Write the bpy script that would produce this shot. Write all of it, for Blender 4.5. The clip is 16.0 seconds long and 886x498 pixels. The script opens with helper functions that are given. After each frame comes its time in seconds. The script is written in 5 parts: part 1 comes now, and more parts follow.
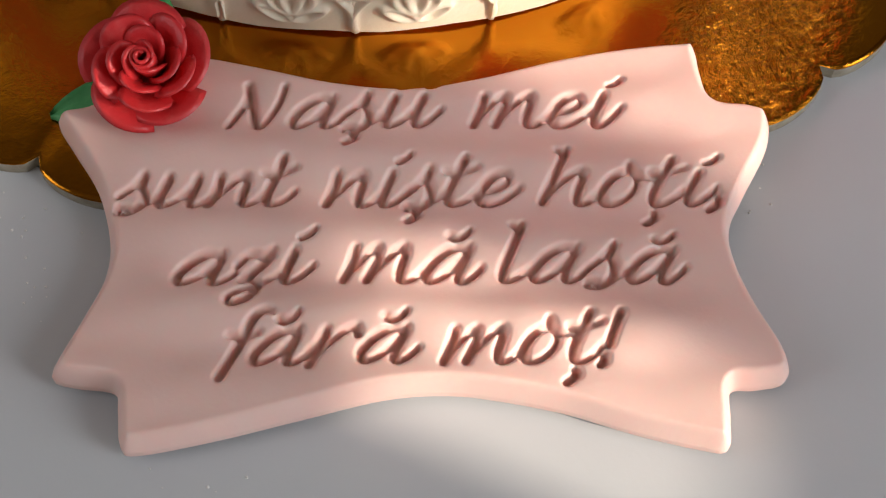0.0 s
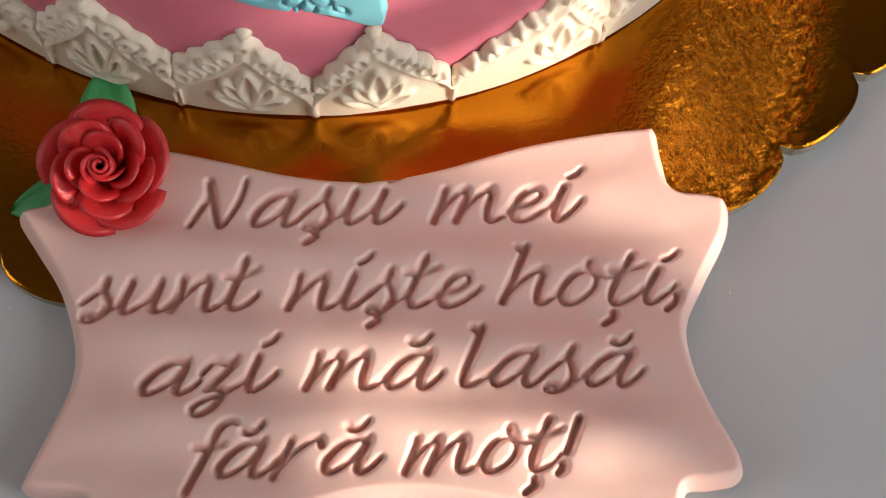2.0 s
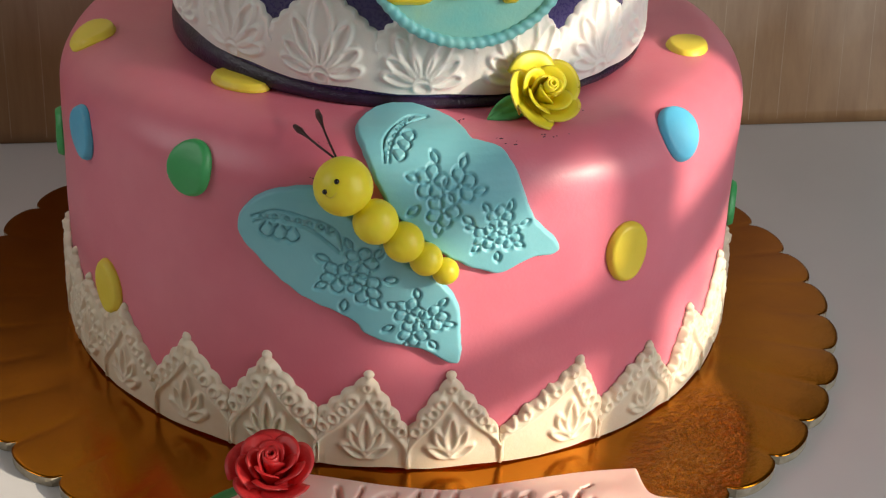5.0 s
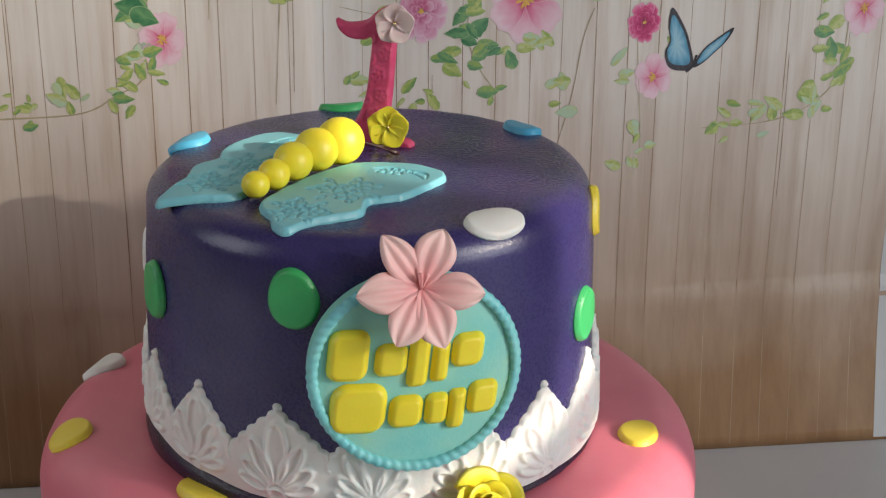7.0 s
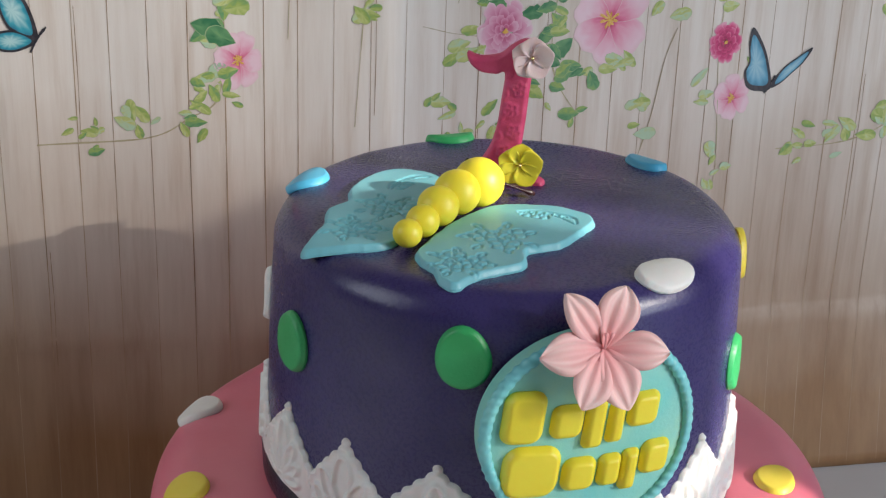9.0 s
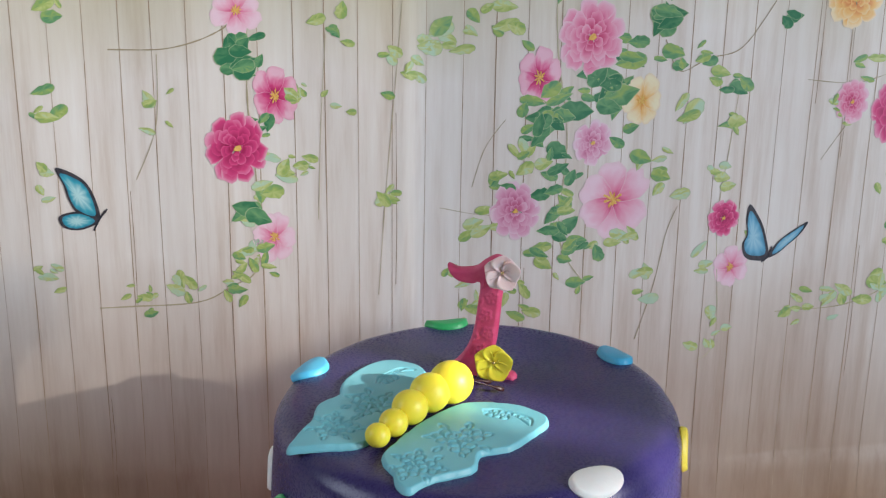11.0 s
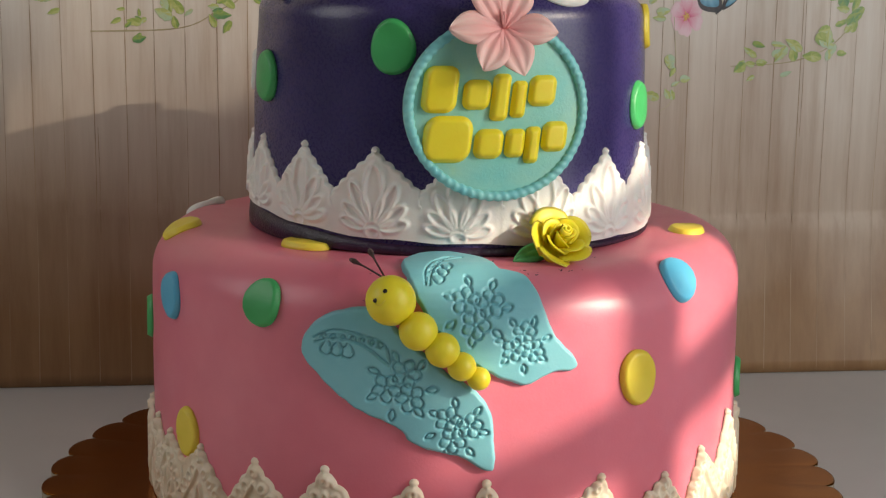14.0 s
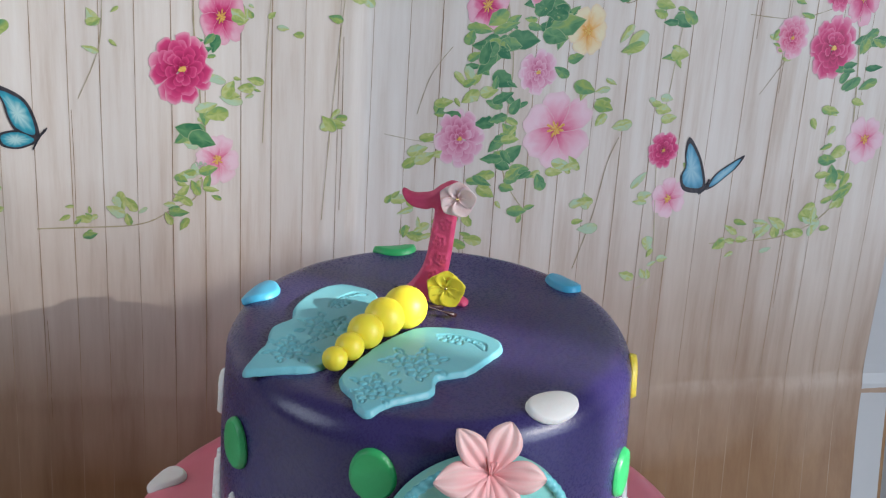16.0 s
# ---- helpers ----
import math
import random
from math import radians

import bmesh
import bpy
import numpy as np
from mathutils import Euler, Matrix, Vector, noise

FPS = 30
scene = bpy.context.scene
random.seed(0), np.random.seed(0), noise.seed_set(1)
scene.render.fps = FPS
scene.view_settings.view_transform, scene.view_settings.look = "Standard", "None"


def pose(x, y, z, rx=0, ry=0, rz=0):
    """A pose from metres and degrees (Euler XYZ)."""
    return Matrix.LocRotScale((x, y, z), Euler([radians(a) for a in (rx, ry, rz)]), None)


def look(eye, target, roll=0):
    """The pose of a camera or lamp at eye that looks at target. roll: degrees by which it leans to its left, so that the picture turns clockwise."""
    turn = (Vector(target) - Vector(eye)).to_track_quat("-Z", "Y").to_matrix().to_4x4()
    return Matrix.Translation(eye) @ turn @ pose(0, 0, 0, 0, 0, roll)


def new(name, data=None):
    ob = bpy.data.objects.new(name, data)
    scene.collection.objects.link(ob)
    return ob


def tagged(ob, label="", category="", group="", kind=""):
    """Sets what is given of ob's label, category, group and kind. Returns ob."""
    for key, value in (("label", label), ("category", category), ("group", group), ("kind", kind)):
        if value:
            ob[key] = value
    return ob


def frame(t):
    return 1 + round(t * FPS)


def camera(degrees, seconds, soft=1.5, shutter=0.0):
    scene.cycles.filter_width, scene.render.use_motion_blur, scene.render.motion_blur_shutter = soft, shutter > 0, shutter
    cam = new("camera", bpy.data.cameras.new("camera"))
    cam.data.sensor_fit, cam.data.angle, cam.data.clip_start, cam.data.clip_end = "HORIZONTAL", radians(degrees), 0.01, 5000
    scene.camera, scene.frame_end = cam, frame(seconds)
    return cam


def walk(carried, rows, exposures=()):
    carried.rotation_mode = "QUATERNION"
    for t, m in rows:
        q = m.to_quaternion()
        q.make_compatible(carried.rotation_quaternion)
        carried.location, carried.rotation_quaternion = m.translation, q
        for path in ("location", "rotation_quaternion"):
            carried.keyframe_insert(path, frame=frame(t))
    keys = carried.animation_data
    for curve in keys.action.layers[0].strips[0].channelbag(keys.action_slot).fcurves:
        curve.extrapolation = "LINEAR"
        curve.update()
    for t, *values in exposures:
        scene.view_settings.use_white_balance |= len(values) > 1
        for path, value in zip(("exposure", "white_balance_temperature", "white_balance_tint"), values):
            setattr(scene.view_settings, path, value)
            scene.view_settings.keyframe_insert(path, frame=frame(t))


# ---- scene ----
cam = camera(31.99, 16.0, soft=1.2)
EXPOSURES = [(0, 0.0, 6700, 10), (2, 0, 6800, 10), (4, -0.07, 6900, 10), (4.7, -0.15, 7300, 10), (5.2, -0.15, 7300, 10), (7.3, 0.0, 6650, 10), (9, 0.13, 6350, 10), (10.7, 0.32, 6100, 10), (12, 0.22, 6000, 10), (12.6, -0.08, 6600, 10), (13.2, -0.2, 7450, 10), (13.8, -0.2, 7450, 10), (14.4, 0.0, 6800, 10), (15, 0.12, 6350, 10), (16, 0.27, 6000, 10)]
PATH = [
    (0, (0.0159, -0.3415, 0.3049), (0.0278, -0.1151, -0.1407), 3.55),
    (0.5, (0.0186, -0.3498, 0.3111), (0.0270, -0.1338, -0.1397), 2.70),
    (1, (0.0243, -0.3287, 0.3154), (0.0370, -0.1287, -0.1427), 3.77),
    (1.5, (0.0199, -0.3007, 0.3253), (0.0371, -0.1159, -0.1390), 5.23),
    (2, (0.0191, -0.2874, 0.3321), (0.0384, -0.1129, -0.1361), 6.14),
    (2.5, (0.0154, -0.2995, 0.3425), (0.0408, -0.1154, -0.1217), 7.51),
    (3, (0.0159, -0.3451, 0.3640), (0.0422, -0.1269, -0.0851), 6.57),
    (3.5, (0.0085, -0.4151, 0.3929), (0.0344, -0.1402, -0.0240), 5.12),
    (4, (-0.0002, -0.5045, 0.3741), (0.0258, -0.1570, 0.0211), 4.08),
    (4.5, (-0.0052, -0.5351, 0.3397), (0.0136, -0.1340, 0.0572), 2.95),
    (5, (-0.0084, -0.5631, 0.3201), (0.0121, -0.1320, 0.0901), 2.54),
    (5.2, (-0.0087, -0.5767, 0.3212), (0.0123, -0.1360, 0.1102), 2.45),
    (7.3, (0.0272, -0.5522, 0.4079), (0.0289, -0.0960, 0.2291), 0.40),
    (7.5, (0.0088, -0.5559, 0.4043), (0.0184, -0.1002, 0.2247), 0.75),
    (8, (-0.0302, -0.5459, 0.3973), (-0.0036, -0.0917, 0.2156), 0.97),
    (8.5, (-0.0591, -0.5264, 0.4038), (-0.0190, -0.0746, 0.2185), 1.60),
    (9, (-0.0668, -0.5169, 0.4181), (-0.0271, -0.0659, 0.2308), 2.07),
    (9.5, (-0.0447, -0.5031, 0.4396), (-0.0131, -0.0515, 0.2495), 2.61),
    (9.7, (-0.0269, -0.4973, 0.4608), (-0.0065, -0.0446, 0.2692), 2.93),
    (10.3, (-0.0027, -0.5169, 0.5080), (-0.0071, -0.0613, 0.3120), 0.64),
    (10.75, (-0.0006, -0.5478, 0.5249), (-0.0116, -0.0882, 0.3283), 0.79),
    (11.3, (-0.0031, -0.5880, 0.4907), (-0.0099, -0.1164, 0.3249), 1.15),
    (11.8, (-0.0062, -0.6185, 0.4250), (0.0101, -0.1374, 0.2897), 3.20),
    (12, (-0.0060, -0.6157, 0.3742), (0.0065, -0.1317, 0.2491), 2.67),
    (12.5, (0.0036, -0.6550, 0.2954), (0.0058, -0.1657, 0.1791), 2.57),
    (13, (0.0083, -0.6929, 0.2305), (0.0117, -0.2014, 0.1103), 1.01),
    (13.5, (-0.0002, -0.6934, 0.2148), (0.0014, -0.1978, 0.1077), 0.54),
    (14, (0.0009, -0.6845, 0.2382), (-0.0006, -0.1867, 0.1422), 0.75),
    (14.5, (-0.0032, -0.6636, 0.2885), (-0.0007, -0.1688, 0.1876), 1.75),
    (15, (-0.0094, -0.6204, 0.3855), (-0.0031, -0.1350, 0.2657), 2.29),
    (15.5, (-0.0228, -0.5842, 0.4596), (-0.0073, -0.1078, 0.3085), 2.92),
    (16, (-0.0270, -0.5679, 0.5120), (-0.0020, -0.1129, 0.3064), 3.58),
]
walk(cam, [(t, look(eye, target, roll)) for t, eye, target, roll in PATH], EXPOSURES)
SUN_AZ, SUN_EL, SUN_POWER, SKY_POWER, SIDE_POWER = -25, 22, 5.6, 20.5, 8.0
WY0, WY1, WZ0, WZ1 = -1.30, -0.47, 0.05, 1.50
# unseen pieces added to block and stripe the sun: name, from y to y, from z to z
BARS = (("window_sill_board", -1.30, -0.60, 0.05, 0.555), ("window_frame", -0.597, -0.47, 0.05, 0.80), ("window_frame", -0.60, -0.47, 1.40, 1.50), ("window_frame", -1.30, -1.20, 0.555, 1.50), ("window_frame", -1.20, -0.60, 1.40, 1.50),
        ("glazing_bar", -1.02, -0.99, 0.555, 1.40), ("glazing_bar", -0.90, -0.86, 0.555, 1.40), ("glazing_bar", -0.80, -0.77, 0.555, 1.40),
        ("glazing_bar", -0.70, -0.685, 0.555, 0.697),
        ("glazing_bar", -1.20, -0.60, 0.618, 0.633), ("glazing_bar", -1.20, -0.60, 0.697, 0.705), ("glazing_bar", -1.20, -0.60, 0.88, 0.92))
BOARD_PHASE = 4.4

# ---- light ----
world = bpy.data.worlds.new("sky")
scene.world = world
world.use_nodes = True
wn = world.node_tree.nodes
sky = wn.new("ShaderNodeTexSky")
sky.sky_type, sky.sun_disc = "NISHITA", False
sky.sun_elevation, sky.sun_rotation = radians(SUN_EL), radians(90 - SUN_AZ)
wn["Background"].inputs[1].default_value = 0.12
world.node_tree.links.new(sky.outputs[0], wn["Background"].inputs[0])

sun_way = Vector((math.cos(radians(SUN_EL)) * math.cos(radians(SUN_AZ)), math.cos(radians(SUN_EL)) * math.sin(radians(SUN_AZ)), math.sin(radians(SUN_EL))))
sun = new("sun", bpy.data.lights.new("sun", "SUN"))
sun.data.energy, sun.data.angle, sun.data.color = SUN_POWER, radians(0.55), (1.0, 0.9, 0.76)
sun.matrix_world = look(sun_way * 3, (0, 0, 0))


def area_lamp(name, eye, target, w, h, power, colour):
    lamp = new(name, bpy.data.lights.new(name, "AREA"))
    lamp.data.shape, lamp.data.size, lamp.data.size_y, lamp.data.energy, lamp.data.color = "RECTANGLE", w, h, power, colour
    lamp.matrix_world = look(eye, target)
    return lamp


# ---- materials ----
def node(nt, kind, **ins):
    n = nt.nodes.new(kind)
    for k, v in ins.items():
        n.inputs[k.replace("_", " ")].default_value = v
    return n


def ramp(nt, fac, stops):
    r = nt.nodes.new("ShaderNodeValToRGB")
    while len(r.color_ramp.elements) < len(stops):
        r.color_ramp.elements.new(0.5)
    for e, (p, c) in zip(r.color_ramp.elements, stops):
        e.position, e.color = p, (*c, 1)
    nt.links.new(fac, r.inputs[0])
    return r.outputs[0]


def shade(c, k):
    return tuple(min(1, max(0, v * k)) for v in c)


def surface(name, stops, rough=0.5, metal=0.0, grain=60.0, fine=900.0, bump=0.15, dist=0.0006, sss=0.0, spread=0.0, source="noise", coat=0.0, vary=0.0, specular=0.5):
    """A node material: colour from noise at two scales (or an attribute or the island), fine relief by bump."""
    m = bpy.data.materials.new(name)
    m.use_nodes = True
    nt = m.node_tree
    b = nt.nodes["Principled BSDF"]
    tc = nt.nodes.new("ShaderNodeTexCoord")
    big = node(nt, "ShaderNodeTexNoise", Scale=grain, Detail=4.0, Roughness=0.6)
    small = node(nt, "ShaderNodeTexNoise", Scale=fine, Detail=3.0, Roughness=0.6)
    for n in (big, small):
        nt.links.new(tc.outputs["Object"], n.inputs["Vector"])
    if len(stops) == 1:
        c = stops[0][1]
        stops = [(0.3, shade(c, 0.9)), (0.7, shade(c, 1.08))]
    if source == "noise":
        fac = big.outputs["Fac"]
    elif source == "island":
        geo = nt.nodes.new("ShaderNodeNewGeometry")
        fac = geo.outputs["Random Per Island"]
    else:
        at = nt.nodes.new("ShaderNodeAttribute")
        at.attribute_name = "tone"
        fac = at.outputs["Fac"]
    if source != "noise":
        mix = node(nt, "ShaderNodeMath")
        mix.operation = "MULTIPLY_ADD"
        nt.links.new(big.outputs["Fac"], mix.inputs[0])
        mix.inputs[1].default_value = 0.35
        sub = node(nt, "ShaderNodeMath")
        sub.operation = "SUBTRACT"
        nt.links.new(fac, sub.inputs[0])
        sub.inputs[1].default_value = 0.17
        nt.links.new(sub.outputs[0], mix.inputs[2])
        fac = mix.outputs[0]
    col = ramp(nt, fac, stops)
    if vary:
        info = nt.nodes.new("ShaderNodeObjectInfo")
        hs = nt.nodes.new("ShaderNodeHueSaturation")
        mr = node(nt, "ShaderNodeMapRange")
        mr.inputs[3].default_value, mr.inputs[4].default_value = 1 - vary, 1 + vary
        nt.links.new(info.outputs["Random"], mr.inputs[0])
        nt.links.new(mr.outputs[0], hs.inputs["Value"])
        nt.links.new(col, hs.inputs["Color"])
        col = hs.outputs[0]
    nt.links.new(col, b.inputs["Base Color"])
    b.inputs["Metallic"].default_value = metal
    b.inputs["Specular IOR Level"].default_value = specular
    mr = node(nt, "ShaderNodeMapRange")
    mr.inputs[3].default_value, mr.inputs[4].default_value = max(0.02, rough - 0.08), rough + 0.08
    nt.links.new(small.outputs["Fac"], mr.inputs[0])
    nt.links.new(mr.outputs[0], b.inputs["Roughness"])
    b.inputs["Coat Weight"].default_value = coat
    if sss:
        b.inputs["Subsurface Weight"].default_value = sss
        b.inputs["Subsurface Radius"].default_value = (1.0, 0.5, 0.4)
        b.inputs["Subsurface Scale"].default_value = 0.002
    add = node(nt, "ShaderNodeMath")
    add.operation = "ADD"
    nt.links.new(big.outputs["Fac"], add.inputs[0])
    nt.links.new(small.outputs["Fac"], add.inputs[1])
    bp = node(nt, "ShaderNodeBump", Strength=bump, Distance=dist)
    nt.links.new(add.outputs[0], bp.inputs["Height"])
    nt.links.new(bp.outputs[0], b.inputs["Normal"])
    return m


PINK = surface("pink_fondant", [(0.25, (0.68, 0.155, 0.228)), (0.75, (0.78, 0.230, 0.308))], 0.36, grain=18, bump=0.13, sss=0.25)
PURPLE = surface("purple_fondant", [(0.25, (0.028, 0.021, 0.096)), (0.75, (0.050, 0.039, 0.152))], 0.28, grain=22, bump=0.16, sss=0.05, specular=0.5)
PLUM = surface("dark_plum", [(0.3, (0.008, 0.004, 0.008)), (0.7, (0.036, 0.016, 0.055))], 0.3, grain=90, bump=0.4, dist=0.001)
IVORY = surface("ivory_lace", [(0.25, (0.74, 0.62, 0.47)), (0.75, (0.84, 0.75, 0.62))], 0.5, grain=60, bump=0.15, sss=0.2)
WHITE = surface("white_lace", [(0.25, (0.76, 0.74, 0.72)), (0.75, (0.86, 0.85, 0.83))], 0.5, grain=60, bump=0.15, sss=0.2)
PEACH = surface("peach_fondant", [(0.25, (0.86, 0.56, 0.50)), (0.75, (0.90, 0.62, 0.56))], 0.46, grain=22, bump=0.10, sss=0.4)
BLUE = surface("light_blue_fondant", [(0.25, (0.17, 0.49, 0.58)), (0.75, (0.22, 0.56, 0.64))], 0.42, grain=40, bump=0.12, sss=0.15)
YELLOW = surface("yellow_fondant", [(0.25, (0.83, 0.68, 0.03)), (0.75, (0.90, 0.77, 0.06))], 0.42, grain=50, bump=0.1, sss=0.2)
DOT_YELLOW = surface("yellow_dot", [(0.25, (0.80, 0.62, 0.05)), (0.75, (0.88, 0.71, 0.10))], 0.45, grain=50, bump=0.15, sss=0.15, vary=0.05)
DOT_GREEN = surface("green_dot", [(0.25, (0.03, 0.36, 0.10)), (0.75, (0.06, 0.45, 0.16))], 0.4, grain=50, bump=0.15, sss=0.1, vary=0.06)
DOT_BLUE = surface("blue_dot", [(0.25, (0.07, 0.42, 0.68)), (0.75, (0.11, 0.50, 0.75))], 0.4, grain=50, bump=0.15, sss=0.1, vary=0.06)
RED = surface("red_sugar", [(0.2, (0.60, 0.018, 0.022)), (0.6, (0.74, 0.035, 0.04)), (0.85, (0.80, 0.11, 0.10))], 0.42, grain=120, bump=0.25, dist=0.0008, sss=0.1)
LEAF = surface("green_sugar", [(0.25, (0.03, 0.27, 0.07)), (0.75, (0.11, 0.46, 0.17))], 0.5, grain=150, bump=0.3)
ROSY = surface("pink_lily", [(0.0, (0.78, 0.24, 0.26)), (0.45, (0.84, 0.41, 0.41)), (1.0, (0.87, 0.60, 0.57))], 0.5, grain=200, bump=0.15, sss=0.2, source="tone")
MINT = surface("mint_sign", [(0.3, (0.20, 0.62, 0.60)), (0.55, (0.30, 0.66, 0.58)), (0.75, (0.42, 0.70, 0.45))], 0.42, grain=38, bump=0.2, sss=0.15)
AQUA = surface("aqua_rope", [(0.3, (0.16, 0.56, 0.64)), (0.7, (0.27, 0.68, 0.66))], 0.42, grain=45, bump=0.15, sss=0.15)
HOT = surface("hot_pink_sugar", [(0.25, (0.56, 0.04, 0.13)), (0.75, (0.69, 0.095, 0.21))], 0.48, grain=160, bump=0.3, sss=0.1)
BLUSH = surface("blush_blossom", [(0.25, (0.82, 0.55, 0.55)), (0.75, (0.88, 0.70, 0.68))], 0.5, grain=120, bump=0.15, sss=0.2)
BLACK = surface("black_bead", [(0.5, (0.008, 0.006, 0.006))], 0.25, grain=200, bump=0.05)
CHOCOLATE = surface("brown_wire", [(0.5, (0.03, 0.008, 0.008))], 0.4, grain=200, bump=0.2)
STICK = surface("pale_wood", [(0.3, (0.42, 0.30, 0.18)), (0.7, (0.55, 0.42, 0.28))], 0.6, grain=300, bump=0.3)
PEARL = surface("gold_pearl", [(0.5, (0.80, 0.62, 0.30))], 0.25, metal=0.9, grain=200, bump=0.05)
CARD = surface("grey_card_edge", [(0.3, (0.26, 0.22, 0.16)), (0.7, (0.42, 0.37, 0.29))], 0.6, grain=300, bump=0.4)
TABLE = surface("pale_laminate", [(0.3, (0.60, 0.60, 0.62)), (0.7, (0.66, 0.66, 0.68))], 0.34, grain=7, fine=500, bump=0.06)
PLASTER = surface("wall_paint", [(0.3, (0.22, 0.19, 0.16)), (0.7, (0.28, 0.25, 0.21))], 0.8, grain=5, fine=120, bump=0.2)
FLOOR = surface("floor_boards", [(0.3, (0.22, 0.14, 0.08)), (0.7, (0.32, 0.21, 0.12))], 0.5, grain=9, fine=200, bump=0.2)
CRUMB = surface("sugar_crumb", [(0.5, (0.85, 0.82, 0.80))], 0.6, grain=300, bump=0.3)


def gold_foil():
    m = surface("gold_foil", [(0.25, (0.40, 0.135, 0.009)), (0.75, (0.50, 0.185, 0.014))], 0.15, metal=1.0, grain=30, bump=0.0)
    nt = m.node_tree
    b = nt.nodes["Principled BSDF"]
    tc = nt.nodes.new("ShaderNodeTexCoord")
    crinkle = node(nt, "ShaderNodeTexNoise", Scale=380.0, Detail=4.0, Roughness=0.65, Distortion=1.4)
    wave = node(nt, "ShaderNodeTexNoise", Scale=28.0, Detail=2.0)
    for n in (crinkle, wave):
        nt.links.new(tc.outputs["Object"], n.inputs["Vector"])
    # the foil is crumpled where the board was bent, and nearly smooth elsewhere
    bend = nt.nodes.new("ShaderNodeMapping")
    bend.vector_type = "TEXTURE"
    bend.inputs["Location"].default_value = (0.101, -0.124, 0.004)
    bend.inputs["Rotation"].default_value = (0, 0, radians(68))
    bend.inputs["Scale"].default_value = (2.4, 1.0, 1.0)
    nt.links.new(tc.outputs["Object"], bend.inputs["Vector"])
    far = nt.nodes.new("ShaderNodeVectorMath")
    far.operation = "LENGTH"
    nt.links.new(bend.outputs[0], far.inputs[0])
    mr = node(nt, "ShaderNodeMapRange")
    mr.inputs[1].default_value, mr.inputs[2].default_value, mr.inputs[3].default_value, mr.inputs[4].default_value = 0.006, 0.024, 1.0, 0.05
    nt.links.new(far.outputs["Value"], mr.inputs[0])
    b1 = node(nt, "ShaderNodeBump", Strength=0.25, Distance=0.002)
    nt.links.new(wave.outputs["Fac"], b1.inputs["Height"])
    b2 = node(nt, "ShaderNodeBump", Distance=0.0022)
    nt.links.new(mr.outputs[0], b2.inputs["Strength"])
    nt.links.new(crinkle.outputs["Fac"], b2.inputs["Height"])
    nt.links.new(b1.outputs[0], b2.inputs["Normal"])
    nt.links.new(b2.outputs[0], b.inputs["Normal"])
    return m


GOLD = gold_foil()


# ---- building helpers ----
def mesh_of(name, verts, faces, material, smooth=True, tone=None):
    me = bpy.data.meshes.new(name)
    me.from_pydata([tuple(map(float, v)) for v in verts], [], [tuple(map(int, f)) for f in faces])
    if material:
        me.materials.append(material)
    if smooth:
        me.polygons.foreach_set("use_smooth", [True] * len(me.polygons))
    if tone is not None:
        at = me.attributes.new("tone", "FLOAT", "POINT")
        at.data.foreach_set("value", np.asarray(tone, dtype=np.float32))
    me.update()
    return me


def thing(name, label, category, at=(0, 0, 0), group="", kind=""):
    ob = new(name)
    ob.location = at
    ob.empty_display_size = 0.01
    return tagged(ob, label, category, group, kind)


def part(name, me, parent, label=""):
    """One mesh object under a thing or a part; the mesh is in world coordinates."""
    ob = new(name, me)
    ob.parent = parent
    ob.matrix_parent_inverse = world_matrix(parent).inverted()
    return tagged(ob, label)


def world_matrix(ob):
    own = Matrix.Translation(ob.location)
    return own if ob.parent is None else Matrix.Identity(4)


def whole(name, me, label, category, group="", kind=""):
    return tagged(new(name, me), label, category, group, kind)


def grid_faces(rows, cols, wrap=False, base=0):
    out = []
    for i in range(rows - 1):
        for j in range(cols if wrap else cols - 1):
            k = (j + 1) % cols
            out.append((base + i * cols + j, base + i * cols + k, base + (i + 1) * cols + k, base + (i + 1) * cols + j))
    return out


def join(pieces):
    verts, faces, tone, n = [], [], [], 0
    for p in pieces:
        v, f = p[0], p[1]
        verts.extend(list(v))
        faces.extend([tuple(i + n for i in q) for q in f])
        tone.extend(list(p[2]) if len(p) > 2 else [0.5] * len(v))
        n += len(v)
    return verts, faces, tone


def ball(centre, rx, ry=None, rz=None, rings=14, seg=22, turn=None):
    ry, rz = ry or rx, rz or rx
    v = []
    for i in range(rings + 1):
        a = math.pi * i / rings
        for j in range(seg):
            b = 2 * math.pi * j / seg
            p = Vector((rx * math.sin(a) * math.cos(b), ry * math.sin(a) * math.sin(b), rz * math.cos(a)))
            if turn:
                p = turn @ p
            v.append(Vector(centre) + p)
    return v, grid_faces(rings + 1, seg, True)


def tube(points, radius, seg=8, taper=None):
    pts = [Vector(p) for p in points]
    v = []
    for i, p in enumerate(pts):
        d = (pts[min(i + 1, len(pts) - 1)] - pts[max(i - 1, 0)]).normalized()
        a = d.orthogonal().normalized()
        if i:
            a = (last - d * last.dot(d)).normalized()
        last = a
        b = d.cross(a)
        r = radius * (taper(i / (len(pts) - 1)) if taper else 1)
        for j in range(seg):
            t = 2 * math.pi * j / seg
            v.append(p + r * (math.cos(t) * a + math.sin(t) * b))
    f = grid_faces(len(pts), seg, True)
    f.append(tuple(range(seg))[::-1])
    f.append(tuple(range((len(pts) - 1) * seg, len(pts) * seg)))
    return v, f


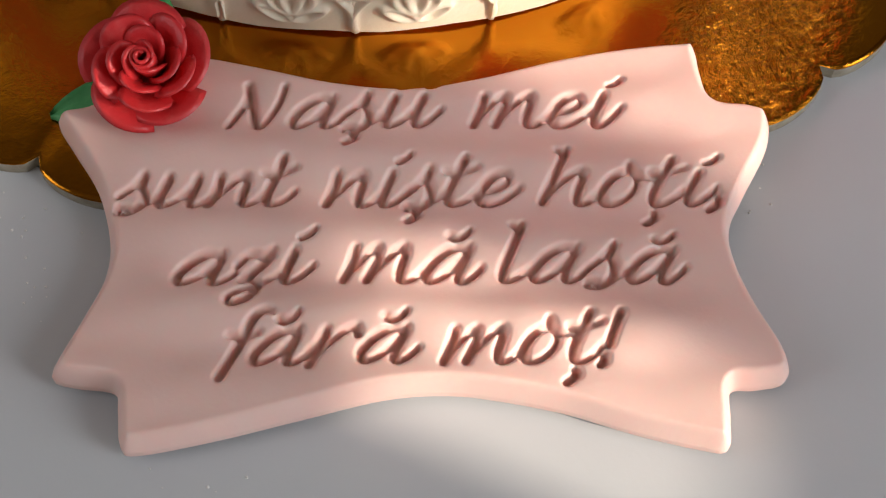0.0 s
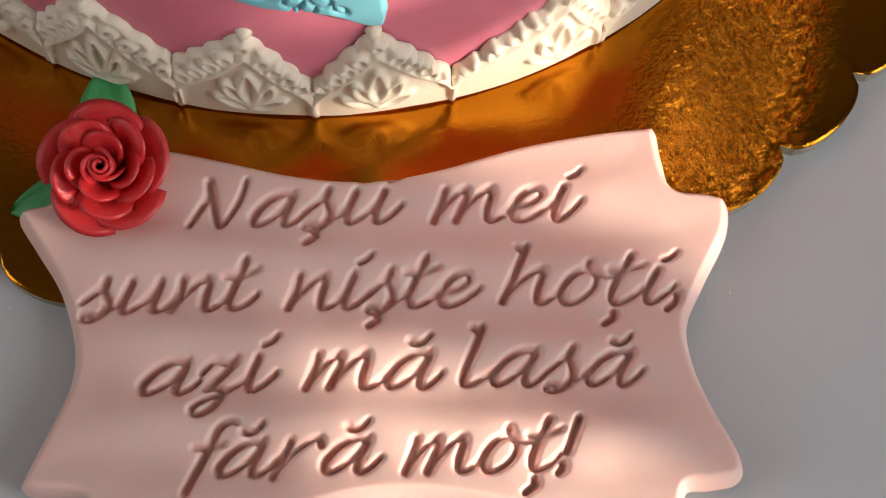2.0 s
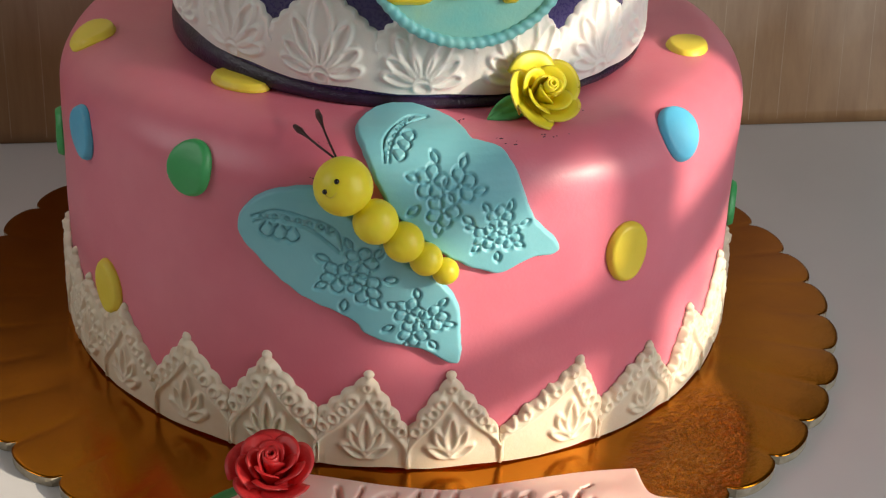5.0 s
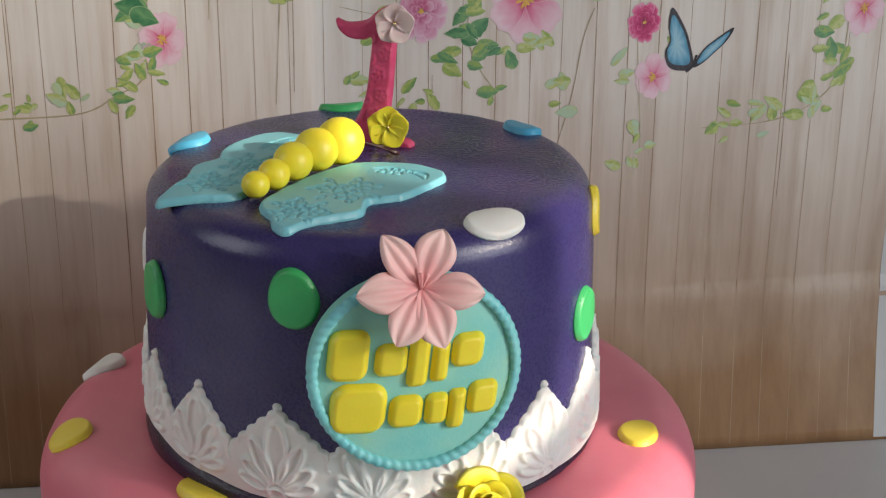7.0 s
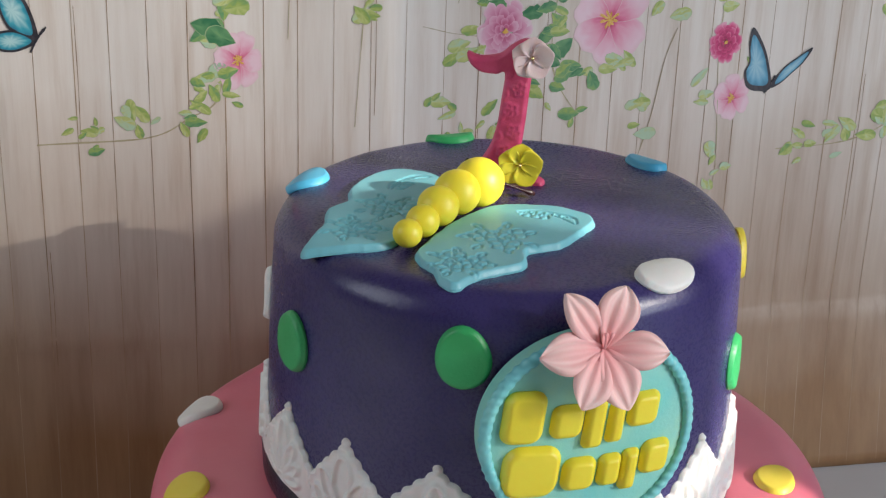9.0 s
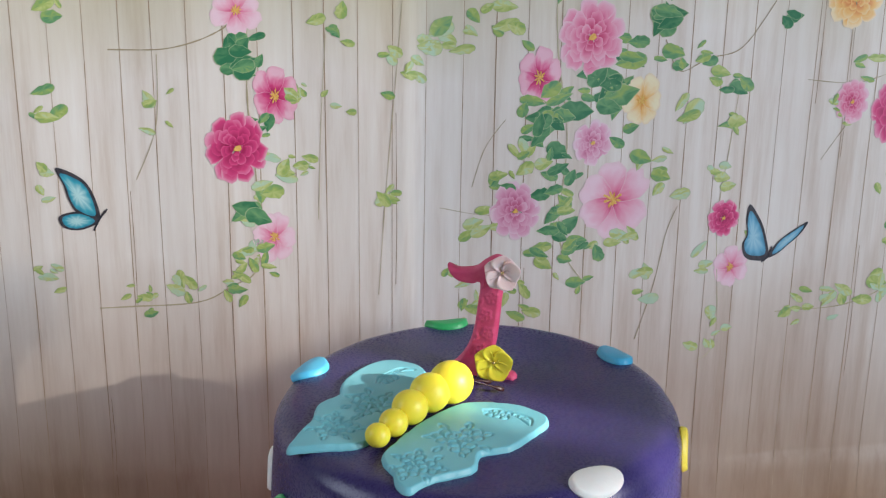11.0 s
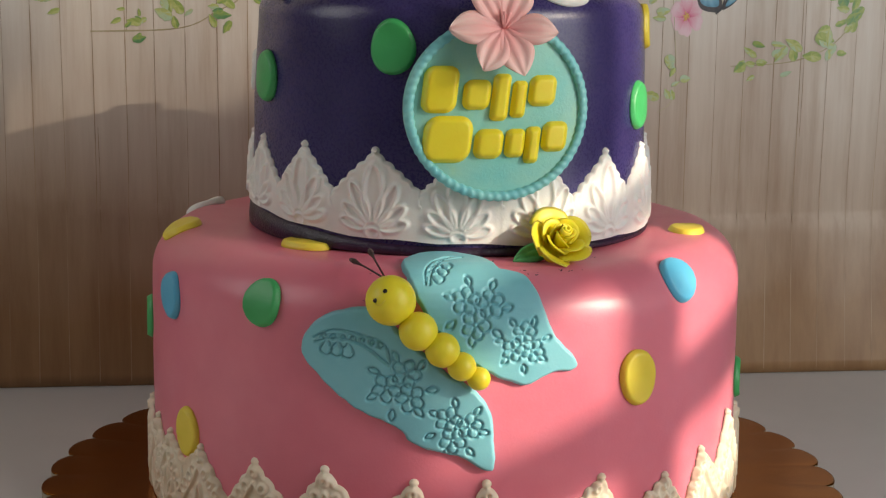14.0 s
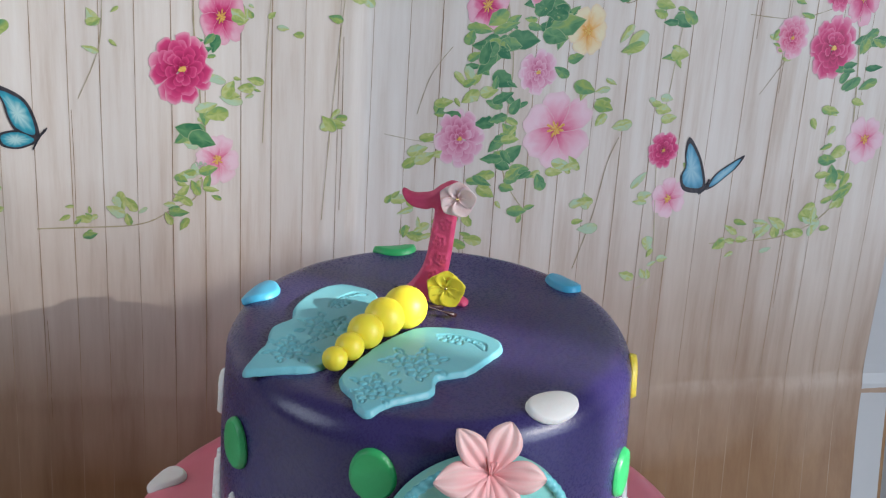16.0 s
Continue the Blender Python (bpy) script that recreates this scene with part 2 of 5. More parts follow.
def spline(pts, per=8, closed=True):
    """A smooth line through control points (Catmull-Rom)."""
    p = np.array(pts, float)
    n = len(p)
    out = []
    for i in range(n if closed else n - 1):
        if closed:
            a, b, c, d = p[(i - 1) % n], p[i], p[(i + 1) % n], p[(i + 2) % n]
        else:
            a, b, c, d = p[max(i - 1, 0)], p[i], p[i + 1], p[min(i + 2, n - 1)]
        for k in range(per):
            t = k / per
            out.append(0.5 * (2 * b + (c - a) * t + (2 * a - 5 * b + 4 * c - d) * t * t + (3 * b - a - 3 * c + d) * t ** 3))
    if not closed:
        out.append(p[-1])
    return np.array(out)


def near_line(q, line, closed=True):
    """Distance from points q to a polyline, and the nearest points on it."""
    a = line
    b = np.roll(line, -1, 0)
    if not closed:
        a, b = a[:-1], b[:-1]
    best = np.full(len(q), 1e9)
    foot = np.zeros_like(q)
    for s, e in zip(a, b):
        d = e - s
        L = max(d @ d, 1e-14)
        t = np.clip(((q - s) @ d) / L, 0, 1)
        f = s + t[:, None] * d
        k = ((q - f) ** 2).sum(1)
        m = k < best
        best[m] = k[m]
        foot[m] = f[m]
    return np.sqrt(best), foot


def inside(q, line):
    x, y = q[:, 0], q[:, 1]
    c = np.zeros(len(q), bool)
    for (x1, y1), (x2, y2) in zip(line, np.roll(line, -1, 0)):
        m = (y1 > y) != (y2 > y)
        with np.errstate(divide="ignore", invalid="ignore"):
            c ^= m & (x < (x2 - x1) * (y - y1) / (y2 - y1 + 1e-18) + x1)
    return c


def slab(outline, cell, thick, edge, relief, place, skirt=None, soft=None):
    """A soft-edged slab cut to an outline: a fine grid whose rim lies on the outline, rounded over 'edge', with relief(points) added.
    place(points, heights) sets it in the world. Returns verts and faces."""
    line = np.asarray(outline, float)
    lo, hi = line.min(0) - cell, line.max(0) + cell
    nx, ny = int((hi[0] - lo[0]) / cell) + 2, int((hi[1] - lo[1]) / cell) + 2
    gx, gy = np.meshgrid(lo[0] + cell * np.arange(nx), lo[1] + cell * np.arange(ny))
    q = np.c_[gx.ravel(), gy.ravel()]
    cx = np.c_[(gx[:-1, :-1] + cell / 2).ravel(), (gy[:-1, :-1] + cell / 2).ravel()]
    keep = inside(cx, line).reshape(ny - 1, nx - 1)
    used = np.zeros((ny, nx), int)
    for dy in (0, 1):
        for dx in (0, 1):
            used[dy:ny - 1 + dy, dx:nx - 1 + dx] += keep
    used = used.ravel()
    ids = np.where(used > 0)[0]
    rim = used[ids] < 4
    pts = q[ids]
    dist, foot = near_line(pts, line)
    pts = np.where(rim[:, None], foot, pts)
    dist = np.where(rim, 0, dist)
    if soft is not None:
        # only this stretch of the rim is rounded off; the rest is cut straight
        dist = near_line(pts, soft, False)[0]
    k = np.clip(dist / edge, 0, 1)
    round_ = np.sin(k * math.pi / 2)
    h = thick * (0.25 + 0.75 * round_) + relief(pts, dist) * np.clip(dist / cell - 0.5, 0, 1)
    if soft is None:
        h = np.where(rim, thick * 0.25, h)
    world_pts = place(pts, h)
    remap = -np.ones(nx * ny, int)
    remap[ids] = np.arange(len(ids))
    faces = []
    ys, xs = np.where(keep)
    for y, x in zip(ys, xs):
        o = y * nx + x
        faces.append((remap[o], remap[o + 1], remap[o + nx + 1], remap[o + nx]))
    count = {}
    for f in faces:
        for a, b in zip(f, f[1:] + f[:1]):
            count[(a, b)] = 1
    low = place(pts[rim], np.full(rim.sum(), -0.0002) if skirt is None else np.full(rim.sum(), skirt))
    brim = np.where(rim)[0]
    over = {int(a): len(ids) + i for i, a in enumerate(brim)}
    under = {int(a): len(ids) + len(brim) + i for i, a in enumerate(brim)}
    for a, b in list(count):
        if (b, a) not in count and int(a) in under and int(b) in under:
            faces.append((over[int(b)], over[int(a)], under[int(a)], under[int(b)]))
    return list(world_pts) + list(world_pts[brim]) + list(low), faces


class Tier:
    """The outer skin of one cake tier: a point from its angle (degrees, 0 in front, to +x), its way up the skin, and a height above it."""

    def __init__(self, cx, cy, r0, r1, z0, z1, rc):
        self.c = (cx, cy)
        p = [(r0 + (r1 - r0) * k / 20, z0 + (z1 - rc - z0) * k / 20) for k in range(21)]
        p += [(r1 - rc + rc * math.cos(a), z1 - rc + rc * math.sin(a)) for a in np.linspace(0, math.pi / 2, 13)[1:]]
        p += [((r1 - rc) * (1 - k / 14), z1) for k in range(1, 15)]
        self.p = np.array(p)
        self.s = np.r_[0, np.cumsum(np.hypot(*np.diff(self.p, axis=0).T))]
        self.r, self.z1 = r1, z1

    def skin(self, s):
        r, z = np.interp(s, self.s, self.p[:, 0]), np.interp(s, self.s, self.p[:, 1])
        e = 0.0015
        dr = np.interp(s + e, self.s, self.p[:, 0]) - np.interp(s - e, self.s, self.p[:, 0])
        dz = np.interp(s + e, self.s, self.p[:, 1]) - np.interp(s - e, self.s, self.p[:, 1])
        n = np.hypot(dr, dz) + 1e-12
        return r, z, dz / n, -dr / n

    def at(self, deg, s, h=0.0):
        deg, s, h = np.broadcast_arrays(np.asarray(deg, float), np.asarray(s, float), np.asarray(h, float))
        r, z, nr, nz = self.skin(s)
        a = np.radians(deg)
        rr = r + h * nr
        return np.stack([self.c[0] + rr * np.sin(a), self.c[1] - rr * np.cos(a), z + h * nz], -1)

    def frame_at(self, deg, s, h=0.0):
        """Origin, and the ways to the right, up the skin and out of it."""
        o = Vector(self.at(deg, s, h))
        right = Vector((math.cos(radians(deg)), math.sin(radians(deg)), 0))
        out = (Vector(self.at(deg, s, h + 0.001)) - o).normalized()
        return o, right, out.cross(right).normalized(), out

    def wrap(self, deg, s, base=0.0):
        """A place() for slabs whose plan lies on the skin, centred at deg, s; flat decals follow the curve."""
        r = float(self.skin(s)[0])
        r = max(r, 0.02)

        def place(q, h):
            return self.at(deg + np.degrees(q[:, 0] / r), s + q[:, 1], h + base)

        return place

    def mesh(self, name, material, seg=180, bumps=0.0006, seed=3):
        v = []
        s = np.unique(np.concatenate([np.linspace(0, self.s[20], 30), self.s[20:]]))[:-1]
        for k in s:
            for j in range(seg):
                a = 360 * j / seg
                q = Vector(self.at(a, k))
                w = noise.noise(q * 22 + Vector((seed, 0, 0))) * bumps * 1.6 + noise.noise(q * 60 + Vector((0, seed, 0))) * bumps * 0.5
                v.append(self.at(a, k, w if k < self.s[-1] * 0.93 else 0))
        f = grid_faces(len(s), seg, True)
        v.append((self.c[0], self.c[1], self.z1))
        top = (len(s) - 1) * seg
        f += [(top + j, top + (j + 1) % seg, len(v) - 1) for j in range(seg)]
        f.append(tuple(range(seg))[::-1])
        return mesh_of(name, v, f, material)


LOW = Tier(0.0, 0.0, 0.131, 0.130, 0.0046, 0.1205, 0.020)
UP = Tier(0.001, -0.0034, 0.0872, 0.0834, 0.1215, 0.2220, 0.011)

# ---- room ----
def box_mesh(name, a, b, material):
    v = [(x, y, z) for x in (a[0], b[0]) for y in (a[1], b[1]) for z in (a[2], b[2])]
    f = [(0, 1, 3, 2), (4, 6, 7, 5), (0, 4, 5, 1), (2, 3, 7, 6), (0, 2, 6, 4), (1, 5, 7, 3)]
    return mesh_of(name, v, f, material, smooth=False)


def structure(name, a, b, material, label):
    return tagged(new(name, box_mesh(name, a, b, material)), label, name.split("_")[0], kind="structure")


VY0, VY1, VZ0, VZ1 = -0.90, -0.06, 0.50, 1.60
XW, YB, YF, XL, ZF, ZC = 1.30, 0.62, -1.70, -1.50, -0.75, 2.0
structure("floor", (XL, YF, ZF - 0.05), (XW, YB, ZF), FLOOR, "brown wooden floor of the room")
structure("ceiling", (XL, YF, ZC), (XW, YB, ZC + 0.05), PLASTER, "plain pale ceiling of the room")
structure("wall_north", (XL - 0.1, YB, ZF), (XW + 0.1, YB + 0.1, ZC), PLASTER, "plain pale wall behind the printed backdrop")
# unseen west wall, left open only for the fill lamp
structure("wall_west", (XL - 0.1, YF, ZF), (XL, YB, VZ0), PLASTER, "plain unseen wall under the fill lamp opening")
structure("wall_west_above", (XL - 0.1, YF, VZ1), (XL, YB, ZC), PLASTER, "plain unseen wall above the fill lamp opening")
structure("wall_west_side", (XL - 0.1, YF, VZ0), (XL, VY0, VZ1), PLASTER, "plain unseen wall beside the fill lamp opening")
structure("wall_west_end", (XL - 0.1, VY1, VZ0), (XL, YB, VZ1), PLASTER, "plain unseen wall beside the fill lamp opening")
# fill lamp added to brighten the backdrop from the left, not a known window
area_lamp("west_fill_light", (XL + 0.02, (VY0 + VY1) / 2, (VZ0 + VZ1) / 2), (0, (VY0 + VY1) / 2, (VZ0 + VZ1) / 2), VY1 - VY0, VZ1 - VZ0, SIDE_POWER, (0.94, 0.97, 1.0))
structure("wall_south", (XL - 0.1, YF - 0.1, ZF), (XW + 0.1, YF, ZC), PLASTER, "plain pale wall facing the table")
# the unseen wall towards the sun, with an opening added to shape its light
structure("wall_east", (XW, YF, ZF), (XW + 0.1, YB, WZ0), PLASTER, "plain unseen wall under the added window")
structure("wall_east_above", (XW, YF, WZ1), (XW + 0.1, YB, ZC), PLASTER, "plain unseen wall above the added window")
structure("wall_east_side", (XW, YF, WZ0), (XW + 0.1, WY0, WZ1), PLASTER, "plain unseen wall beside the added window")
structure("wall_east_end", (XW, WY1, WZ0), (XW + 0.1, YB, WZ1), PLASTER, "plain unseen wall beside the added window")
# added out of view: these pieces only cut the sun into patches
win = tagged(new("window_1"), "tall unseen window added with bars that shape the sunlight", "window", kind="structure")
win.location = (XW, 0, WZ0)
for name, y0, y1, z0, z1 in BARS:
    part(name, box_mesh(name, (XW + 0.03, y0, z0), (XW + 0.07, y1, z1), PLASTER), win)
# unseen half clear sheets, added to dim the sun on the cake and backdrop
DIMMER = surface("sun_dimmer", [(0.3, (0.70, 0.68, 0.64)), (0.7, (0.78, 0.76, 0.72))], 0.8, grain=40, bump=0.2)
DIMMER.node_tree.nodes["Principled BSDF"].inputs["Alpha"].default_value = 0.60
BACKDROP_DIMMER = surface("backdrop_sun_dimmer", [(0.3, (0.70, 0.68, 0.64)), (0.7, (0.78, 0.76, 0.72))], 0.8, grain=40, bump=0.2)
BACKDROP_DIMMER.node_tree.nodes["Principled BSDF"].inputs["Alpha"].default_value = 0.56
part("sun_dimmer", box_mesh("sun_dimmer", (XW + 0.012, -0.76, 0.708), (XW + 0.013, -0.634, 1.40), DIMMER), win, "unseen half clear sheet added to weaken the sun on the cake")
part("sun_dimmer", box_mesh("sun_dimmer", (XW + 0.012, -0.599, 0.70), (XW + 0.013, -0.472, 1.40), BACKDROP_DIMMER), win, "unseen half clear sheet added to weaken the sun on the backdrop")
# area lamp added in the unseen opening to stand for its sky light
area_lamp("window_light", (XW - 0.02, (WY0 + WY1) / 2, (WZ0 + WZ1) / 2), (0, (WY0 + WY1) / 2, (WZ0 + WZ1) / 2), WY1 - WY0, WZ1 - WZ0, SKY_POWER, (0.86, 0.93, 1.0))

# the table top, rounded at its rim
def slab_box(name, a, b, r, material):
    bm = bmesh.new()
    bmesh.ops.create_cube(bm, size=1)
    for v in bm.verts:
        v.co = [a[i] + (b[i] - a[i]) * (v.co[i] + 0.5) for i in range(3)]
    bmesh.ops.bevel(bm, geom=list(bm.edges), offset=r, segments=3, affect="EDGES")
    me = bpy.data.meshes.new(name)
    bm.to_mesh(me)
    bm.free()
    me.materials.append(material)
    return me


table = thing("table", "pale grey laminate table under the cake", "table", (0, 0, -0.03))
part("tabletop", slab_box("tabletop", (-0.75, -0.75, -0.03), (0.60, 0.45, 0.0), 0.004, TABLE), table)
for x in (-0.68, 0.53):
    for y in (-0.68, 0.38):
        part("leg", slab_box("leg", (x - 0.025, y - 0.025, ZF), (x + 0.025, y + 0.025, -0.03), 0.003, TABLE), table)


# ---- printed backdrop ----
def poster_y(x, z):
    x, z = np.asarray(x, float), np.asarray(z, float)
    up = np.where(x > -0.036, 0.1643 + 0.195 * x, 0.1573 + 0.10 * (x + 0.036))
    low = 0.160 + 0.125 * x
    arc = np.sqrt(np.clip(0.182 ** 2 - x ** 2, 0, None)) - 0.004
    low = np.where(np.abs(x) < 0.125, np.maximum(low, arc), np.maximum(low, np.where(np.abs(x) < 0.182, arc, -1)))
    k = np.clip(z / 0.09, 0, 1)
    ripple = 0.0012 * np.sin(x * 31 + 2 * z) * np.sin(z * 17 + 1) + 0.0010 * np.sin(x * 77 + z * 9)
    fold = np.where(x < -0.036, -0.0050 * np.exp(-np.abs(x + 0.036) / 0.035), -0.0050 * np.exp(-np.abs(x + 0.036) / 0.011)) - 0.0024 * np.exp(-np.abs(z - 0.092 + 0.04 * x) / 0.008)
    return low + (up - low) * k + (ripple + fold) * np.clip(z / 0.05, 0, 1)


def on_poster(q, h):
    return np.c_[q[:, 0], poster_y(q[:, 0], q[:, 1]) - h, q[:, 1]]


PAPER = bpy.data.materials.new("printed_planks")
PAPER.use_nodes = True
nt = PAPER.node_tree
tc = nt.nodes.new("ShaderNodeTexCoord")
sep = nt.nodes.new("ShaderNodeSeparateXYZ")
nt.links.new(tc.outputs["Object"], sep.inputs[0])
mp = nt.nodes.new("ShaderNodeMapping")
mp.inputs["Scale"].default_value = (60, 60, 4)
nt.links.new(tc.outputs["Object"], mp.inputs["Vector"])
streak = node(nt, "ShaderNodeTexNoise", Scale=1.6, Detail=6.0, Roughness=0.65)
nt.links.new(mp.outputs[0], streak.inputs["Vector"])
blot = node(nt, "ShaderNodeTexNoise", Scale=9.0, Detail=3.0)
nt.links.new(tc.outputs["Object"], blot.inputs["Vector"])
base = ramp(nt, streak.outputs["Fac"], [(0.28, (0.64, 0.535, 0.452)), (0.5, (0.78, 0.708, 0.645)), (0.72, (0.85, 0.80, 0.748))])
# the print turns from whitewash to bare tan boards towards its foot
foot = node(nt, "ShaderNodeMapRange")
foot.inputs[1].default_value, foot.inputs[2].default_value = 0.10, 0.265
wob = node(nt, "ShaderNodeMath")
wob.operation = "MULTIPLY_ADD"
nt.links.new(blot.outputs["Fac"], wob.inputs[0])
wob.inputs[1].default_value = 0.12
nt.links.new(sep.outputs["Z"], wob.inputs[2])
nt.links.new(wob.outputs[0], foot.inputs[0])
mixc = nt.nodes.new("ShaderNodeMix")
mixc.data_type = "RGBA"
nt.links.new(foot.outputs[0], mixc.inputs[0])
tan = ramp(nt, streak.outputs["Fac"], [(0.3, (0.27, 0.140, 0.064)), (0.7, (0.38, 0.222, 0.110))])
nt.links.new(tan, mixc.inputs[6])
# an olive wash clouds the top of the print
wash = node(nt, "ShaderNodeMapRange")
wash.inputs[1].default_value, wash.inputs[2].default_value, wash.inputs[4].default_value = 0.375, 0.44, 0.75
nt.links.new(wob.outputs[0], wash.inputs[0])
olive = nt.nodes.new("ShaderNodeMix")
olive.data_type = "RGBA"
nt.links.new(wash.outputs[0], olive.inputs[0])
nt.links.new(base, olive.inputs[6])
olive.inputs[7].default_value = (0.52, 0.46, 0.27, 1)
nt.links.new(olive.outputs[2], mixc.inputs[7])
pb = nt.nodes["Principled BSDF"]
nt.links.new(mixc.outputs[2], pb.inputs["Base Color"])
pb.inputs["Roughness"].default_value = 0.42
bp = node(nt, "ShaderNodeBump", Strength=0.1, Distance=0.0015)
nt.links.new(blot.outputs["Fac"], bp.inputs["Height"])
nt.links.new(bp.outputs[0], pb.inputs["Normal"])

PX0, PX1, PZ1 = -0.42, 0.284, 0.52
nx, nz = 110, 80
xs = np.unique(np.concatenate([np.linspace(PX0, PX1, nx), np.linspace(-0.06, -0.012, 13)]))
zs = np.unique(np.concatenate([np.linspace(0.0005, PZ1, nz), [0.09]]))
gx, gz = np.meshgrid(xs, zs)
q = np.c_[gx.ravel(), gz.ravel()]
front, back = on_poster(q, 0.0), on_poster(q, -0.0008)
n = len(q)
faces = grid_faces(len(zs), len(xs)) + [tuple(i + n for i in f[::-1]) for f in grid_faces(len(zs), len(xs))]
edge = [i for i in range(len(xs))] + [len(xs) * (j + 1) - 1 for j in range(1, len(zs))] + [n - 1 - i for i in range(1, len(xs))] + [len(xs) * j for j in range(len(zs) - 2, 0, -1)]
faces += [(b, a, a + n, b + n) for a, b in zip(edge, edge[1:] + edge[:1])]
backdrop = tagged(new("backdrop"), "creased paper backdrop printed with planks and climbing roses", "backdrop", kind="structure")
part("paper_sheet", mesh_of("paper_sheet", list(front) + list(back), faces, PAPER), backdrop)


def ink(name, stops, source="tone", pale=(0.78, 0.725, 0.67)):
    m = surface(name, stops, 0.42, grain=90, fine=700, bump=0.03, source=source)
    nt = m.node_tree
    at = nt.nodes.new("ShaderNodeAttribute")
    at.attribute_name = "fade"
    # the ink thins out into the colour of the paper
    b = nt.nodes["Principled BSDF"]
    thin = nt.nodes.new("ShaderNodeMix")
    thin.data_type = "RGBA"
    full = b.inputs["Base Color"].links[0].from_socket
    nt.links.new(at.outputs["Fac"], thin.inputs[0])
    thin.inputs[6].default_value = (*pale, 1)
    nt.links.new(full, thin.inputs[7])
    nt.links.new(thin.outputs[2], b.inputs["Base Color"])
    return m


SEAM = ink("brown_seam_ink", [(0.2, (0.18, 0.095, 0.048)), (0.6, (0.31, 0.19, 0.11)), (1.0, (0.48, 0.35, 0.235))])
MAGENTA = ink("magenta_ink", [(0.0, (0.36, 0.008, 0.08)), (0.5, (0.66, 0.05, 0.20)), (0.8, (0.78, 0.22, 0.38)), (1.0, (0.85, 0.50, 0.60))], pale=(0.8, 0.42, 0.52))
ROSE_INK = ink("rose_ink", [(0.0, (0.60, 0.05, 0.16)), (0.35, (0.78, 0.22, 0.36)), (0.7, (0.83, 0.42, 0.54)), (1.0, (0.87, 0.62, 0.70))], pale=(0.82, 0.6, 0.64))
LILAC = ink("lilac_ink", [(0.0, (0.58, 0.13, 0.25)), (0.35, (0.74, 0.32, 0.47)), (0.7, (0.80, 0.48, 0.60)), (1.0, (0.86, 0.68, 0.75))], pale=(0.82, 0.66, 0.68))
APRICOT = ink("apricot_ink", [(0.0, (0.72, 0.22, 0.05)), (0.4, (0.86, 0.48, 0.14)), (0.7, (0.88, 0.62, 0.30)), (1.0, (0.90, 0.80, 0.55))], pale=(0.86, 0.7, 0.5))
HEART = ink("flower_heart_ink", [(0.0, (0.45, 0.12, 0.03)), (0.5, (0.78, 0.42, 0.08)), (1.0, (0.88, 0.70, 0.25))])
FOLIAGE = ink("leaf_ink", [(0.0, (0.03, 0.18, 0.08)), (0.35, (0.15, 0.34, 0.15)), (0.62, (0.36, 0.47, 0.12)), (0.82, (0.56, 0.60, 0.24)), (1.0, (0.48, 0.64, 0.46))], pale=(0.42, 0.50, 0.28))
TWIG = ink("twig_ink", [(0.0, (0.30, 0.22, 0.12)), (1.0, (0.60, 0.54, 0.36))])
WING_BLUE = ink("blue_wing_ink", [(0.0, (0.03, 0.14, 0.25)), (0.5, (0.14, 0.40, 0.58)), (1.0, (0.38, 0.62, 0.72))])
WING_TEAL = ink("teal_wing_ink", [(0.0, (0.02, 0.10, 0.22)), (0.5, (0.05, 0.38, 0.48)), (1.0, (0.50, 0.74, 0.74))])
WING_BLACK = ink("black_wing_ink", [(0.0, (0.02, 0.02, 0.03)), (1.0, (0.07, 0.06, 0.07))])

rng = random.Random(7)


def fan(outline, centre, rings=3, tone=lambda r, k: r, feather=0.0):
    """A flat patch of print: rings of a closed outline drawn in towards a centre."""
    o = np.asarray(outline, float)
    c = np.asarray(centre, float)
    v, t = [c], [tone(0, 0)]
    for r in range(1, rings + 1):
        for k, p in enumerate(o):
            v.append(c + (p - c) * r / rings)
            t.append(tone(r / rings, k / len(o)))
    n = len(o)
    f = [(0, 1 + j, 1 + (j + 1) % n) for j in range(n)]
    for r in range(rings - 1):
        f += [(1 + r * n + j, 1 + (r + 1) * n + j, 1 + (r + 1) * n + (j + 1) % n, 1 + r * n + (j + 1) % n) for j in range(n)]
    if feather:
        # one more ring, where the ink runs out into the paper
        at_ = 1 + (rings - 1) * n
        for k, p in enumerate(o):
            v.append(c + (p - c) * (1 + feather))
            t.append(tone(1, k / n))
        f += [(at_ + j, at_ + n + j, at_ + n + (j + 1) % n, at_ + (j + 1) % n) for j in range(n)]
        FADES[id(t)] = [1.0] * (len(v) - n) + [0.0] * n
        KEEP.append(t)
    return np.array(v), f, t


FADES, KEEP = {}, []


def printed(name, patches, material, label="", parent=None):
    """patches: (points, faces, tones, layer)."""
    made, fade = [], []
    for v, f, t, layer in patches:
        fade += FADES.get(id(t), [1.0] * len(v))
        made.append((on_poster(v, 0.00022 + 0.000025 * layer), f, t))
    v, f, t = join(made)
    me = mesh_of(name, v, f, material, smooth=False, tone=t)
    me.attributes.new("fade", "FLOAT", "POINT").data.foreach_set("value", np.asarray(fade, dtype=np.float32))
    return part(name, me, parent or backdrop, label)


